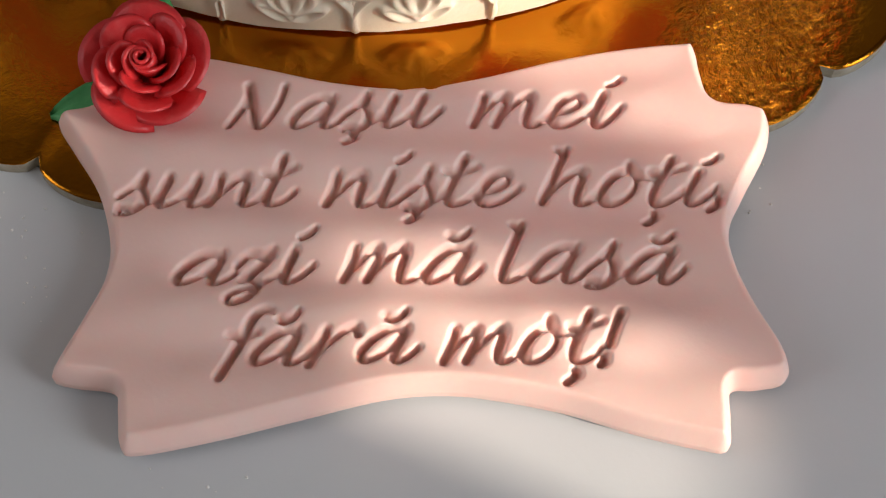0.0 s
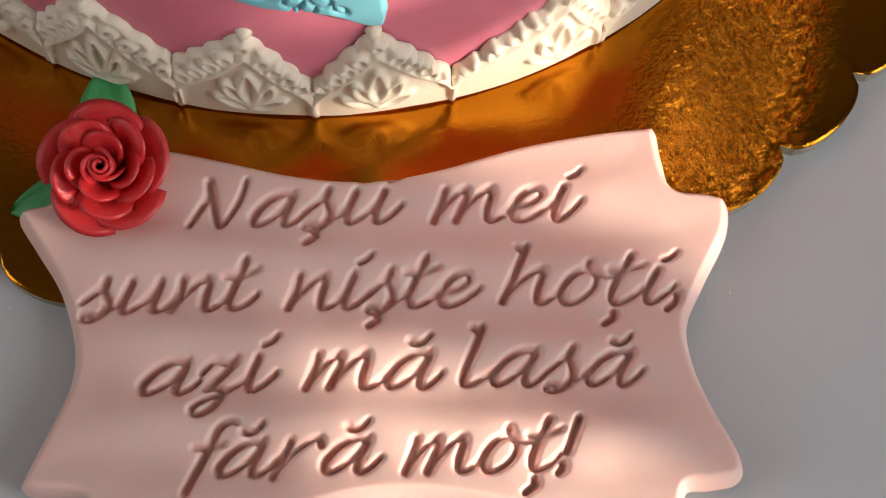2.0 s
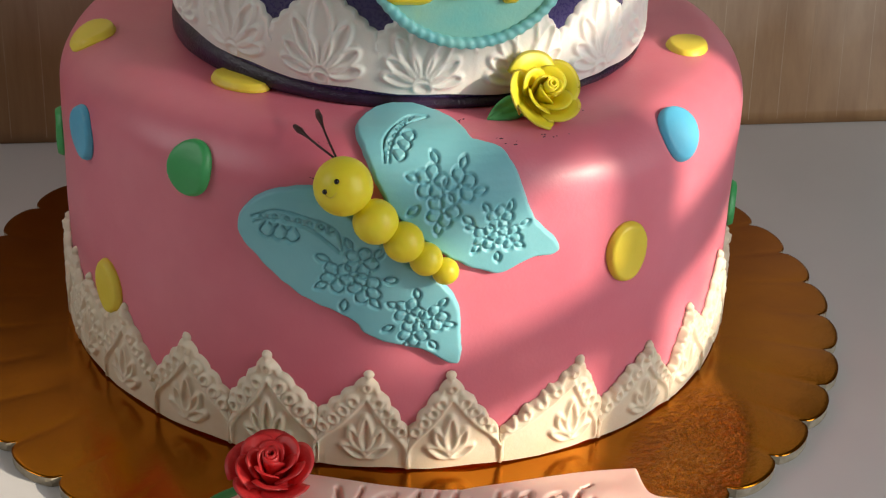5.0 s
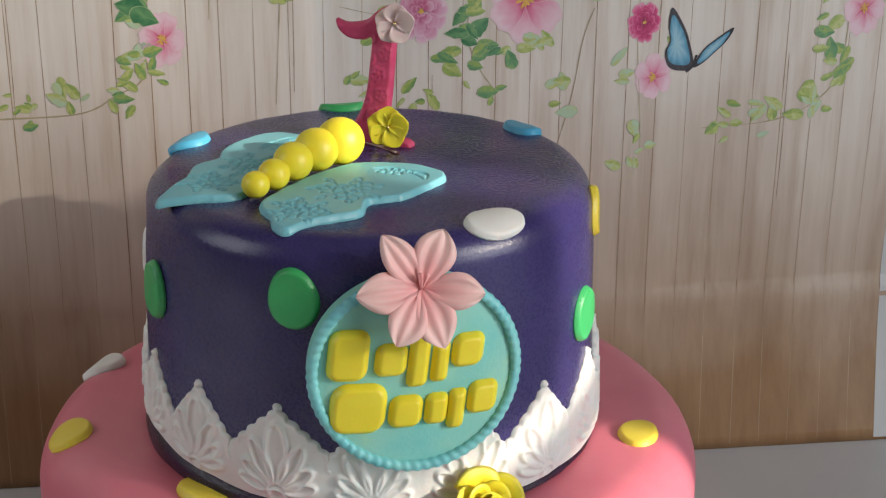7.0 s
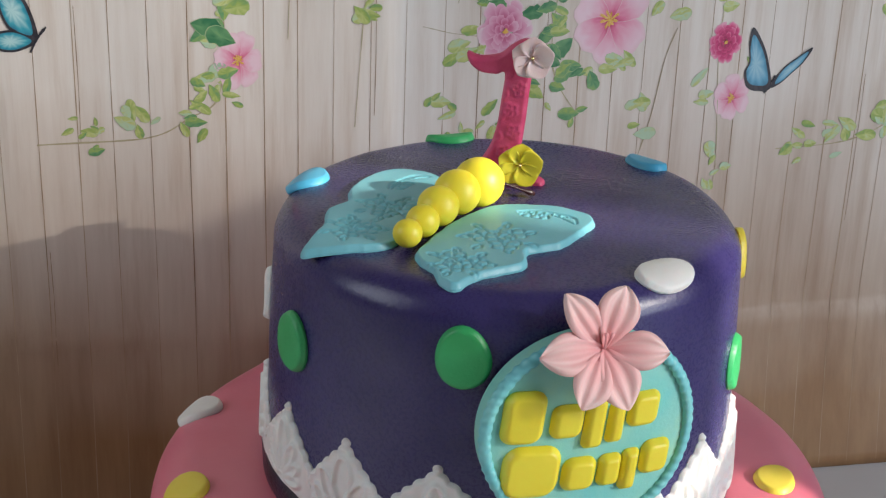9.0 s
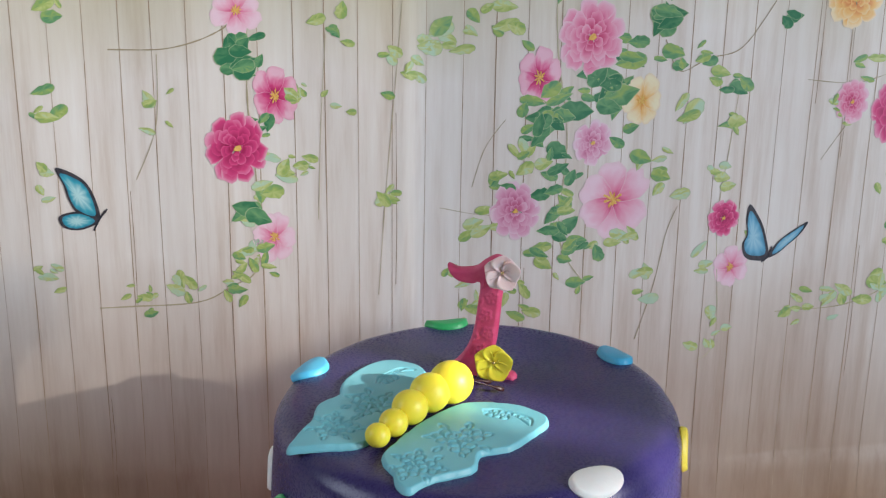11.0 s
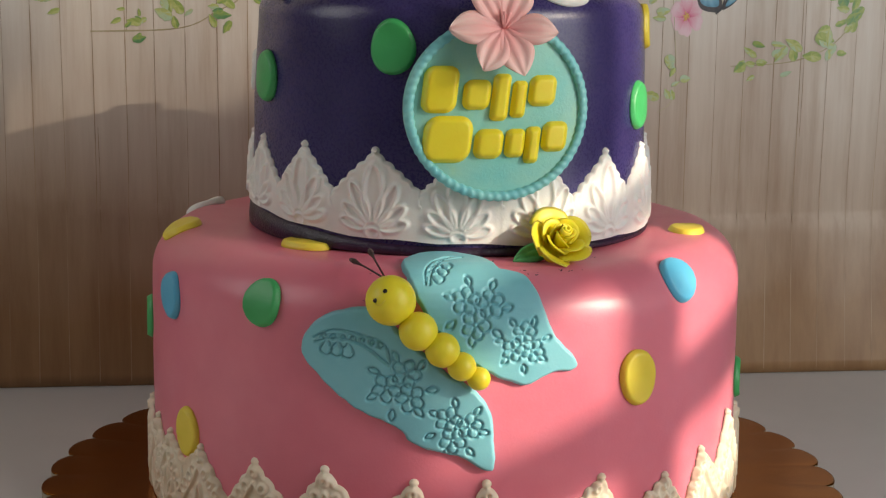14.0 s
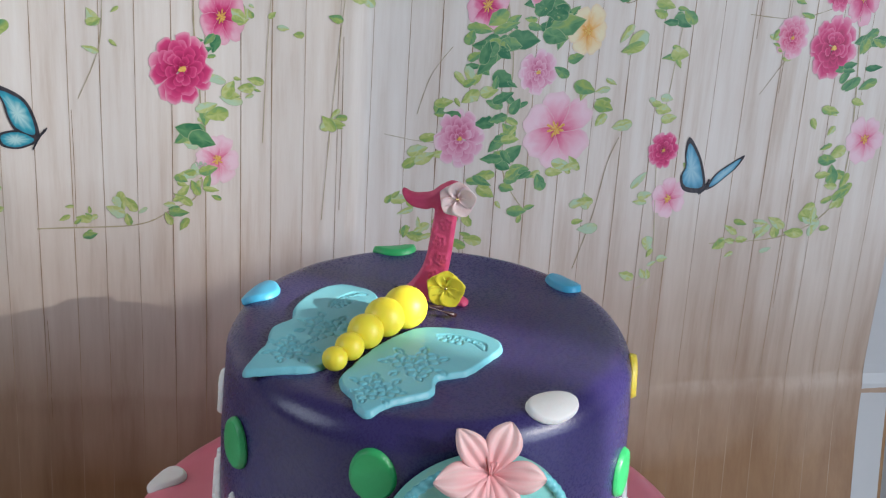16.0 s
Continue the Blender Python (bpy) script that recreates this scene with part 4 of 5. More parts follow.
def daisy_motif(wl, wr, tip):
    k = tip / 0.036
    lines = []
    for ang, length, wide in ((0, 0.024, 0.0042), (-27, 0.0185, 0.0028), (27, 0.0185, 0.0028), (-52, 0.0135, 0.0025), (52, 0.0135, 0.0025), (-76, 0.0115, 0.0022), (76, 0.0115, 0.0022)):
        a = radians(90 - ang)
        c = 0.0035 * k + 0.0
        start = 0.0035
        mid = start + length / 2
        lines.append((oval(math.cos(a) * mid * k, c + math.sin(a) * mid * k, length / 2 * k, wide * k, a, 20), True))
    lines.append((oval(0, 0.0022, 0.0030, 0.0022, 0, 14), True))
    return lines


def lace(name, tier, base_s, motifs, material, pattern, label, height, seed, bumps, swell, lifts, ribbed=False):
    r = random.Random(seed)
    ob = thing(name, label, "lace border", tuple(tier.at(0, 0)))
    for a0, a1, tip_a, tip_s, v0, v1, ragged in motifs:
        lift = float(np.interp(tip_a, *lifts))
        rad = float(tier.skin(0.02)[0])
        wl, wr = radians(tip_a - a0) * rad + 0.0008, radians(a1 - tip_a) * rad + 0.0008
        o, crest = lace_outline(wl, wr, tip_s - lift, v0 - lift * 0.7, v1 - lift * 0.7, bumps, swell, ragged, r)
        lines = pattern(wl, wr, tip_s - lift)

        def relief(q, d, lines=lines):
            return height * 0.92 * ridges(q, lines, 0.00082) * np.clip(0.15 + q[:, 1] / 0.003, 0.15, 1) + 0.0004 * np.exp(-((d - 0.0012) / 0.0007) ** 2)

        def place(q, h, tip_a=tip_a, lift=lift):
            # the lower hem of the strip rides up where it was laid askew; its points stay
            deg = tip_a + np.degrees(q[:, 0] / rad)
            hem = np.interp(deg, *lifts)
            k = np.clip(q[:, 1] / 0.016, 0, 1)
            return tier.at(deg, base_s + q[:, 1] + hem * (1 - k) + lift * k, h)

        v, f = slab(o, 0.00050, height, 0.0010, relief, place, soft=crest)
        part("lace_motif", mesh_of("lace_motif", v, f, material), ob)
        if ribbed:
            # a raised rib covers the joint between two motifs
            rib = [tier.at(a0 + r.uniform(-0.2, 0.2), base_s + u * v0 * 0.96, height * 0.72) for u in np.linspace(0.0, 1.0, 8)]
            part("rib", mesh_of("rib", *tube(rib, 0.0010, 8, lambda u: 1.15 - 0.35 * u), material), ob)
    return ob


low_m = [(-54.0, -40.4, -48.1, 0.0345, 0.025, 0.0160, 0.0002), (-67.0, -54.0, -60.2, 0.0340, 0.02, 0.025, 0.0002), (-40.4, -26.1, -33.9, 0.0360, 0.0160, 0.0182, 0.0002), (-26.1, -12.1, -20.0, 0.0380, 0.0182, 0.0190, 0.0002),
         (-12.1, 1.3, -4.6, 0.0358, 0.0190, 0.0130, 0.0002), (1.3, 14.9, 7.4, 0.0356, 0.0130, 0.0118, 0.0003), (15.4, 32.4, 28.0, 0.0340, 0.0118, 0.0132, 0.0009), (32.4, 48.4, 42.6, 0.0285, 0.0132, 0.0100, 0.0009), (48.6, 60.3, 53.9, 0.0333, 0.0100, 0.0200, 0.0006), (60.3, 75.0, 67.7, 0.0410, 0.0200, 0.02, 0.0004)]
a = 75.0
while a < 290:
    low_m.append((a, a + 13.15, a + 6.5, 0.036, 0.018, 0.018, 0.0003))
    a += 13.15
lace("lower_lace_border", LOW, 0.0006, low_m, IVORY, lotus_motif, "ivory sugar lace border pressed round the pink tier", 0.0016, 4, 4, 0.0011, ((-180, 300), (0, 0)), True)
up_m = [(-78.0, -53.2, -64.5, 0.0385, 0.016, 0.0180, 0.0001), (-53.2, -32.2, -42.6, 0.0388, 0.0180, 0.0195, 0.0001), (-32.2, -7.4, -19.6, 0.0388, 0.0195, 0.0215, 0.0001), (-7.4, 13.9, 2.5, 0.0350, 0.0215, 0.0225, 0.0001),
        (13.9, 34.5, 25.5, 0.0370, 0.0225, 0.0185, 0.0001), (34.5, 56.6, 47.5, 0.0368, 0.0185, 0.0185, 0.0002), (56.6, 80.0, 71.0, 0.0360, 0.0185, 0.018, 0.0002)]
a = 80.0
while a < 280:
    up_m.append((a, a + 22.4, a + 11.2, 0.037, 0.018, 0.018, 0.0001))
    a += 22.4
lace("upper_lace_border", UP, 0.0004, up_m, WHITE, daisy_motif, "white sugar lace border wrapped round the purple tier", 0.0015, 5, 5, 0.0010, ((-90, -64, -42, -20, 2, 25, 48, 75, 290), (0.011, 0.0095, 0.0070, 0.0048, 0.0040, 0.0028, 0.0020, 0.0015, 0.010)))


# ---- polka dots ----
def dot(tier, deg, s, rx, ry, material, colour, place_words, turn=0.0):
    r = rng
    ph = r.uniform(0, 6)
    a = np.linspace(0, 2 * math.pi, 44, endpoint=False)
    k = 1 + 0.035 * np.sin(2 * a + ph) + 0.025 * np.sin(3 * a + 2 * ph)
    x, y = 0.89 * rx * k * np.cos(a), 0.89 * ry * k * np.sin(a)
    c, sn = math.cos(radians(turn)), math.sin(radians(turn))
    o = np.c_[c * x - sn * y, sn * x + c * y]
    v, f = slab(o, 0.0007, 0.0026, 0.0014, lambda q, d: 0.00025 * np.sin(q[:, 0] * 300 + ph) * np.cos(q[:, 1] * 250), tier.wrap(deg, s))
    whole("sugar_dot", mesh_of("sugar_dot", v, f, material), f"flat {colour} sugar dot {place_words}", "sugar dot", "polka dots on the cake")


for row in ((-32.6, 0.1010, 0.0098, 0.0105, DOT_GREEN, "green", "high on the pink tier"), (-58.9, 0.0940, 0.0092, 0.0112, DOT_BLUE, "blue", "on the side of the pink tier"), (-52.4, 0.0397, 0.0090, 0.0115, DOT_YELLOW, "yellow", "above the lace of the pink tier"),
            (-80.0, 0.0744, 0.0095, 0.0105, DOT_GREEN, "green", "on the flank of the pink tier"), (-76.6, 0.1200, 0.0105, 0.0100, DOT_YELLOW, "yellow", "over the rim of the pink tier"), (-38.0, 0.1465, 0.0125, 0.0095, DOT_YELLOW, "yellow", "flat on top of the pink tier"),
            (35.1, 0.0730, 0.0098, 0.0125, DOT_YELLOW, "yellow", "on the front of the pink tier"), (47.0, 0.1085, 0.0100, 0.0110, DOT_BLUE, "blue", "below the rim of the pink tier"), (75.6, 0.1300, 0.0110, 0.0090, DOT_YELLOW, "yellow", "on the rim of the pink tier"),
            (80.5, 0.0500, 0.0100, 0.0100, DOT_GREEN, "green", "low on the flank of the pink tier"), (-107.0, 0.1180, 0.0110, 0.0105, WHITE, "white", "over the rim of the pink tier")):
    dot(LOW, *row)
for row in ((-63.8, 0.0648, 0.0105, 0.0125, DOT_GREEN, "green", "on the side of the purple tier"), (-15.3, 0.0800, 0.0106, 0.0118, DOT_GREEN, "green", "beside the round sign"), (67.5, 0.0545, 0.0108, 0.0118, DOT_GREEN, "green", "on the flank of the purple tier"),
            (35.8, 0.1035, 0.0125, 0.0085, WHITE, "white", "over the rim of the purple tier", -10), (83.0, 0.0860, 0.0085, 0.0105, DOT_YELLOW, "yellow", "below the rim of the purple tier"), (-110.0, 0.1030, 0.0105, 0.0095, DOT_BLUE, "blue", "over the rim of the purple tier"),
            (127.0, 0.1050, 0.0105, 0.0080, DOT_BLUE, "blue", "on the far rim of the purple tier"), (-169.0, 0.1030, 0.0115, 0.0080, DOT_GREEN, "green", "on the back rim of the purple tier"), (-93.0, 0.0645, 0.0105, 0.0110, WHITE, "white", "on the far flank of the purple tier")):
    dot(UP, *row)


# ---- sugar butterflies ----
def blossom_lines(cx, cy, size, ang, petals=5):
    out = [(oval(cx, cy, size * 0.17, size * 0.17, 0, 8), True)]
    for k in range(petals):
        a = ang + 2 * math.pi * k / petals
        out.append((oval(cx + math.cos(a) * size * 0.55, cy + math.sin(a) * size * 0.55, size * 0.42, size * 0.36, a, 12), True))
    return out


def leaf_line(cx, cy, size, ang):
    k, s = math.cos(ang), math.sin(ang)
    p = [(0, 0), (0.5, 0.28), (1, 0), (0.5, -0.28)]
    o = np.array([(cx + size * (k * a - s * b), cy + size * (s * a + k * b)) for a, b in p])
    return spline(o, 5)


def bunch(cx, cy, size, ang):
    """A posy of three blossoms with leaves, as a stamp leaves it."""
    out = []
    for k in range(3):
        a = ang + 2.1 * k
        out += blossom_lines(cx + math.cos(a) * size * 0.50, cy + math.sin(a) * size * 0.50, size * 0.54, ang + k)
    for k in range(7):
        a = ang + 0.5 + 2 * math.pi * k / 7
        out.append((leaf_line(cx + math.cos(a) * size * 0.86, cy + math.sin(a) * size * 0.86, size * 0.42, a + 0.2), True))
    return out


def paisley(cx, cy, size, ang):
    k, s = math.cos(ang), math.sin(ang)

    def to(p):
        return np.array([(cx + size * (k * a - s * b), cy + size * (s * a + k * b)) for a, b in p])

    out = [(spline(to([(-1, 0.1), (-0.5, 0.38), (0.2, 0.36), (0.8, 0.22), (1.0, -0.25)]), 6, False), False), (spline(to([(-0.95, 0.0), (-0.4, 0.18), (0.3, 0.10), (0.95, -0.3)]), 6, False), False)]
    for t in (-0.75, -0.5, -0.25, 0.0, 0.25, 0.5, 0.72):
        out.append((oval(*to([(t, 0.22 - 0.1 * t * t)])[0], size * 0.07, size * 0.07, 0, 8), True))
    for t in (-0.7, -0.42, -0.14):
        out.append((spline(to([(t, 0.05), (t - 0.12, -0.18), (t + 0.05, -0.3), (t + 0.2, -0.15), (t + 0.1, 0.05)]), 5, False), False))
    return out


def wing(name, outline, lines, place, parent, thick=0.0026, deep=0.0014):
    o = spline(outline, 8)
    o = o + np.array([(0.0005 * noise.noise(Vector((x * 260, y * 260, 1.0))), 0.0005 * noise.noise(Vector((x * 260, y * 260, 9.0)))) for x, y in o])
    v, f = slab(o, 0.00042, thick, 0.0013, lambda q, d: -deep * ridges(q, lines, 0.00036) + 0.00012 * np.sin(q[:, 0] * 260) * np.sin(q[:, 1] * 210 + 1), place)
    return part(name, mesh_of(name, v, f, BLUE), parent, "light blue wing pressed with flower stamps")


R0, S0 = LOW.r, 0.085


def polar(p):
    return [(radians(a) * R0, s - S0) for a, s in p]


bf = thing("sugar_butterfly", "yellow sugar butterfly with stamped blue wings on the pink tier", "sugar butterfly", tuple(LOW.at(-2, 0.09)), "sugar butterflies")
place_low = LOW.wrap(0, S0)
wing("wing", polar([(-8.7, 0.128), (-6.2, 0.142), (-0.5, 0.1475), (6.5, 0.1390), (9.4, 0.1275), (10.2, 0.1215), (11.0, 0.1205), (14.0, 0.1175), (15.6, 0.1120), (16.8, 0.1026), (18.4, 0.0935), (22.3, 0.0838), (22.0, 0.0795), (18.0, 0.0790), (13.9, 0.0750), (9.5, 0.0775), (4.0, 0.0850), (-1.5, 0.0965), (-6.0, 0.1130)]),
     bunch(*polar([(5.3, 0.1035)])[0], 0.0105, 0.4) + bunch(*polar([(12.9, 0.0905)])[0], 0.0085, 1.5) + paisley(*polar([(-0.2, 0.124)])[0], 0.0135, 1.15), place_low, bf)
wing("wing", polar([(-24.3, 0.086), (-21.8, 0.0968), (-16.3, 0.1028), (-11.0, 0.1024), (-5.5, 0.0920), (-0.5, 0.0820), (5.2, 0.0735), (7.9, 0.0643), (8.4, 0.0534), (8.7, 0.0440), (7.2, 0.0420), (2.9, 0.0475), (-1.0, 0.0495), (-5.0, 0.0525), (-6.8, 0.0570), (-8.9, 0.0600), (-13.4, 0.0634), (-17.4, 0.0691), (-21.0, 0.0760)]),
     bunch(*polar([(-6.9, 0.0745)])[0], 0.0108, 1.2) + bunch(*polar([(2.2, 0.0588)])[0], 0.0095, 0.2) + paisley(*polar([(-15.0, 0.0885)])[0], 0.0150, -0.08), place_low, bf)
for (a, s), r in zip(((-8.2, 0.1046), (-3.9, 0.0970), (-0.2, 0.0904), (2.8, 0.0840), (5.5, 0.0792)), (0.0093, 0.0072, 0.0065, 0.0054, 0.0044)):
    v, f = ball(LOW.at(a, s, 0.0018 + r * 0.84), r, r, r, 16, 24)
    name = "head" if r > 0.009 else "body_ball"
    made = part(name, mesh_of(name, v, f, YELLOW), bf)
    if r > 0.009:
        face = made
head = Vector(LOW.at(-8.2, 0.1046, 0.0018 + 0.0093 * 0.84))
o, right, up, out = LOW.frame_at(-8.2, 0.1046)
for dx, dz in ((-0.0046, -0.0016), (-0.0008, 0.0018)):
    d = (right * dx + up * dz + out * 0.0075 + Vector((0, -0.001, 0.0))).normalized()
    part("eye", mesh_of("eye", *ball(head + d * 0.0092, 0.00085, rings=8, seg=12), BLACK), face, "tiny black bead eye")
smile = [head + (right * (-0.0040 + 0.0036 * t) + up * (-0.0040 + 0.0012 * (2 * t - 1) ** 2 + 0.0012 * t) + out * 0.0078).normalized() * 0.00933 for t in np.linspace(0, 1, 7)]
part("mouth_crease", mesh_of("mouth_crease", *tube(smile, 0.00022, 6), DOT_YELLOW), face)
for tip_a, tip_s, lift in ((-17.0, 0.1185, 0.006), (-14.8, 0.1255, 0.006)):
    a, b = head + up * 0.0078 - right * 0.0024, Vector(LOW.at(tip_a, tip_s, lift))
    pts = [a.lerp(b, t) + out * 0.002 * math.sin(t * 3.1) for t in np.linspace(0, 1, 9)]
    part("antenna", mesh_of("antenna", *tube(pts, 0.00038, 8, lambda t: 1.0 if t < 0.72 else 1.0 + 2.0 * math.sin((t - 0.72) / 0.28 * 2.6)), CHOCOLATE), face, "thin dark brown feeler with a thickened tip")

bf = thing("sugar_butterfly", "yellow sugar butterfly with stamped blue wings atop the purple tier", "sugar butterfly", (-0.02, -0.02, 0.2215), "sugar butterflies")


def on_top(q, h):
    """Lies flat on the upper tier, drooping a little over its rim."""
    r = np.hypot(q[:, 0] - 0.001, q[:, 1] + 0.0038)
    return np.c_[q[:, 0], q[:, 1], 0.2218 + h - 12 * np.clip(r - 0.070, 0, None) ** 2]


wing("wing", [(0.0290, -0.0240), (0.0270, -0.0160), (0.0138, -0.0085), (-0.0047, -0.0092), (-0.0207, -0.0250), (-0.0310, -0.0430), (-0.0353, -0.0543), (-0.0300, -0.0665), (-0.0280, -0.0745), (-0.0230, -0.0775), (-0.0170, -0.0720), (-0.0108, -0.0675), (-0.0010, -0.0625), (0.0018, -0.0560), (0.0028, -0.0495), (0.0144, -0.0450), (0.0230, -0.0340)],
     bunch(-0.0060, -0.0400, 0.0110, 0.7) + bunch(-0.0215, -0.0610, 0.0095, 1.9) + paisley(0.0130, -0.0205, 0.0110, -0.4), on_top, bf, deep=0.0007)
wing("wing", [(-0.0715, -0.0466), (-0.0705, -0.0398), (-0.0651, -0.0277), (-0.0635, -0.0131), (-0.0560, -0.0045), (-0.0553, 0.0080), (-0.0453, 0.0245), (-0.0334, 0.0288), (-0.0206, 0.0190), (-0.0255, -0.0019), (-0.0340, -0.0271), (-0.0422, -0.0445), (-0.0571, -0.0480)],
     bunch(-0.0420, -0.0120, 0.0100, 0.3) + bunch(-0.0545, -0.0320, 0.0095, 2.0) + paisley(-0.0340, 0.0130, 0.0100, 0.9), on_top, bf, deep=0.0007)
for (x, y), r in zip(((-0.0371, -0.0445), (-0.0316, -0.0355), (-0.0257, -0.0250), (-0.0183, -0.0140), (-0.0100, -0.0060)), (0.0050, 0.0058, 0.0073, 0.0083, 0.0092)):
    name = "head" if r > 0.0088 else "body_ball"
    face = part(name, mesh_of(name, *ball((x, y, 0.2228 + r * 0.95), r, r, r * 0.97, 16, 24), YELLOW), bf)
for dx, dy, dz in ((-0.0040, 0.0030, 0.0066), (0.0030, 0.0028, 0.0068)):
    part("eye", mesh_of("eye", *ball(Vector((-0.0100, -0.0060, 0.2318)) + Vector((dx, dy, dz)), 0.0011, rings=8, seg=12), BLACK), face, "tiny black bead eye")
for ex, ey, ez in ((0.0115, 0.0040, 0.2235), (0.0060, 0.0100, 0.2240)):
    a, b = Vector((-0.0040, 0.0005, 0.2300)), Vector((ex, ey, ez))
    pts = [a.lerp(b, t) for t in np.linspace(0, 1, 9)]
    part("antenna", mesh_of("antenna", *tube(pts, 0.00036, 8, lambda t: 1.0 if t < 0.72 else 1.0 + 2.2 * math.sin((t - 0.72) / 0.28 * 2.6)), CHOCOLATE), face, "thin dark brown feeler with a thickened tip")

# ---- round sign ----
SA, SS = 11.8, 0.0572
sign = thing("round_sign", "round mint sugar plaque with a twisted rope rim", "plaque", tuple(UP.at(SA, SS)))
so, sr, su, sn = UP.frame_at(SA, SS)
RSX, RSY = 0.0355, 0.0345


def on_sign(q, h):
    """The sign bends less than the tier: a shallow curve."""
    bend = 0.0042 - 3.3 * q[:, 0] ** 2
    P = np.array(so) + np.outer(q[:, 0], np.array(sr)) + np.outer(q[:, 1], np.array(su)) + np.outer(h + bend, np.array(sn))
    return P


a = np.linspace(0, 2 * math.pi, 90, endpoint=False)
disc = np.c_[RSX * np.cos(a), RSY * np.sin(a)]
v, f = slab(disc, 0.0008, 0.0030, 0.0012, lambda q, d: 0.00035 * np.sin(q[:, 0] * 110 + 1) * np.sin(q[:, 1] * 90), on_sign, skirt=-0.004)
part("disc", mesh_of("disc", v, f, MINT), sign)
v, seg, turns = [], 14, 64
count = turns * 8
for i in range(count):
    t = 2 * math.pi * i / count
    for j in range(seg):
        b = 2 * math.pi * j / seg
        lump = 1 + 0.10 * math.cos(turns * t + b)
        rr = 0.0019 * lump
        v.append((t, rr * math.cos(b), rr * math.sin(b)))
v = np.array(v)
q = np.c_[(RSX - 0.0010 + v[:, 1]) * np.cos(v[:, 0]), (RSY - 0.0010 + v[:, 1]) * np.sin(v[:, 0])]
f = [(i * seg + j, i * seg + (j + 1) % seg, ((i + 1) % count) * seg + (j + 1) % seg, ((i + 1) % count) * seg + j) for i in range(count) for j in range(seg)]
part("rope_rim", mesh_of("rope_rim", on_sign(q, v[:, 2] + 0.0032), f, AQUA), sign, "twisted aqua rope rim")


def pill(cx, cy, w, h, lean):
    """A soft rounded bar standing for a raised mark."""
    k = min(w, h) / 2 * 0.62
    o = []
    for sx, sy, a0 in ((1, 1, 0), (-1, 1, 90), (-1, -1, 180), (1, -1, 270)):
        for t in np.linspace(0, 90, 7):
            x, y = sx * (w / 2 - k) + k * math.cos(radians(a0 + t)), sy * (h / 2 - k) + k * math.sin(radians(a0 + t))
            o.append((cx + x + lean * y, cy + y))
    v, f = slab(np.array(o), 0.0005, 0.0034, 0.0022, lambda q, d: 0 * d, lambda q, hh: on_sign(q, hh + 0.0027))
    part("raised_bar", mesh_of("raised_bar", v, f, YELLOW), sign, "soft yellow raised bar")


for cx, cy, w, h in ((-0.0222, 0.0048, 0.0118, 0.0150), (-0.0085, 0.0028, 0.0094, 0.0096), (0.0005, 0.0018, 0.0062, 0.0150), (0.0076, 0.0010, 0.0052, 0.0118), (0.0170, 0.0042, 0.0098, 0.0100),
                     (-0.0195, -0.0142, 0.0165, 0.0150), (-0.0040, -0.0160, 0.0100, 0.0096), (0.0062, -0.0158, 0.0068, 0.0092), (0.0130, -0.0166, 0.0052, 0.0118), (0.0220, -0.0135, 0.0092, 0.0098)):
    pill(cx * 1.02, cy + 0.0028, w * 1.14, h * 1.2, 0.12)


def petal(c, right, up, out, ang, length, width, rise, curl, thick, tone_of, ruff=0.06, n=18, m=11, pleat=0.0, blunt=1.0, cup=0.30):
    """A thin bowed petal: a lens-shaped strip rising from c, with front and back."""
    d = right * math.cos(ang) + up * math.sin(ang)
    s = out.cross(d)
    v, tone = [], []
    for side in (0, 1):
        for i in range(n + 1):
            u = i / n
            w = width * (math.sin(math.pi * min(1, u ** blunt * 0.97 + 0.02)) ** 0.8)
            for j in range(m):
                t = 2 * j / (m - 1) - 1
                ruffle = ruff * length * math.sin(7 * u + 5 * t) * abs(t) * u
                lift = rise * math.sin(u * 1.5) - curl * u ** 2.4 + ruffle + abs(t) ** 2 * width * cup * (1 - u) + pleat * math.cos(t * 9) * u * (1 - u) * 3
                v.append(c + d * (length * u) + s * (w * t) + out * (lift - (thick * (1 - 0.6 * u) if side else 0)))
                tone.append(tone_of(u, t))
    k = (n + 1) * m
    f = grid_faces(n + 1, m) + [tuple(i + k for i in q[::-1]) for q in grid_faces(n + 1, m)]
    rim = list(range(m)) + [m * (i + 1) - 1 for i in range(1, n + 1)] + [k - 1 - i for i in range(1, m)] + [m * i for i in range(n - 1, 0, -1)]
    f += [(b, a_, a_ + k, b + k) for a_, b in zip(rim, rim[1:] + rim[:1])]
    return v, f, tone


# ---- lily ----
lo = Vector(on_sign(np.array([(0.0010, 0.0302)]), np.array([0.0045]))[0])
lily = thing("sugar_lily", "pale pink sugar lily with curled petals on the sign", "sugar flower", tuple(lo))
lr = sr
ln = (sn * 0.93 + su * 0.36).normalized()
lu = ln.cross(lr).normalized()
for k, (deg, length, width) in enumerate(((-8, 0.0215, 0.0062), (66, 0.0215, 0.0070), (124, 0.0228, 0.0056), (183, 0.0228, 0.0068), (241, 0.0215, 0.0064), (287, 0.0215, 0.0072))):
    over = k % 2
    p = petal(lo + ln * (0.0004 + 0.0008 * over), lr, lu, ln, radians(deg), length * 0.95, width, 0.0075 - 0.002 * over, 0.0030, 0.0011,
              lambda u, t: 0.22 + 0.75 * u ** 0.8 - 0.14 * math.exp(-(t * 5) ** 2) + 0.09 * math.sin(t * 22), 0.034, 24, 17, 0.0006, (1.2, 1.35, 1.1)[k % 3], 0.12)
    part("petal", mesh_of("petal", p[0], p[1], ROSY, tone=p[2]), lily)
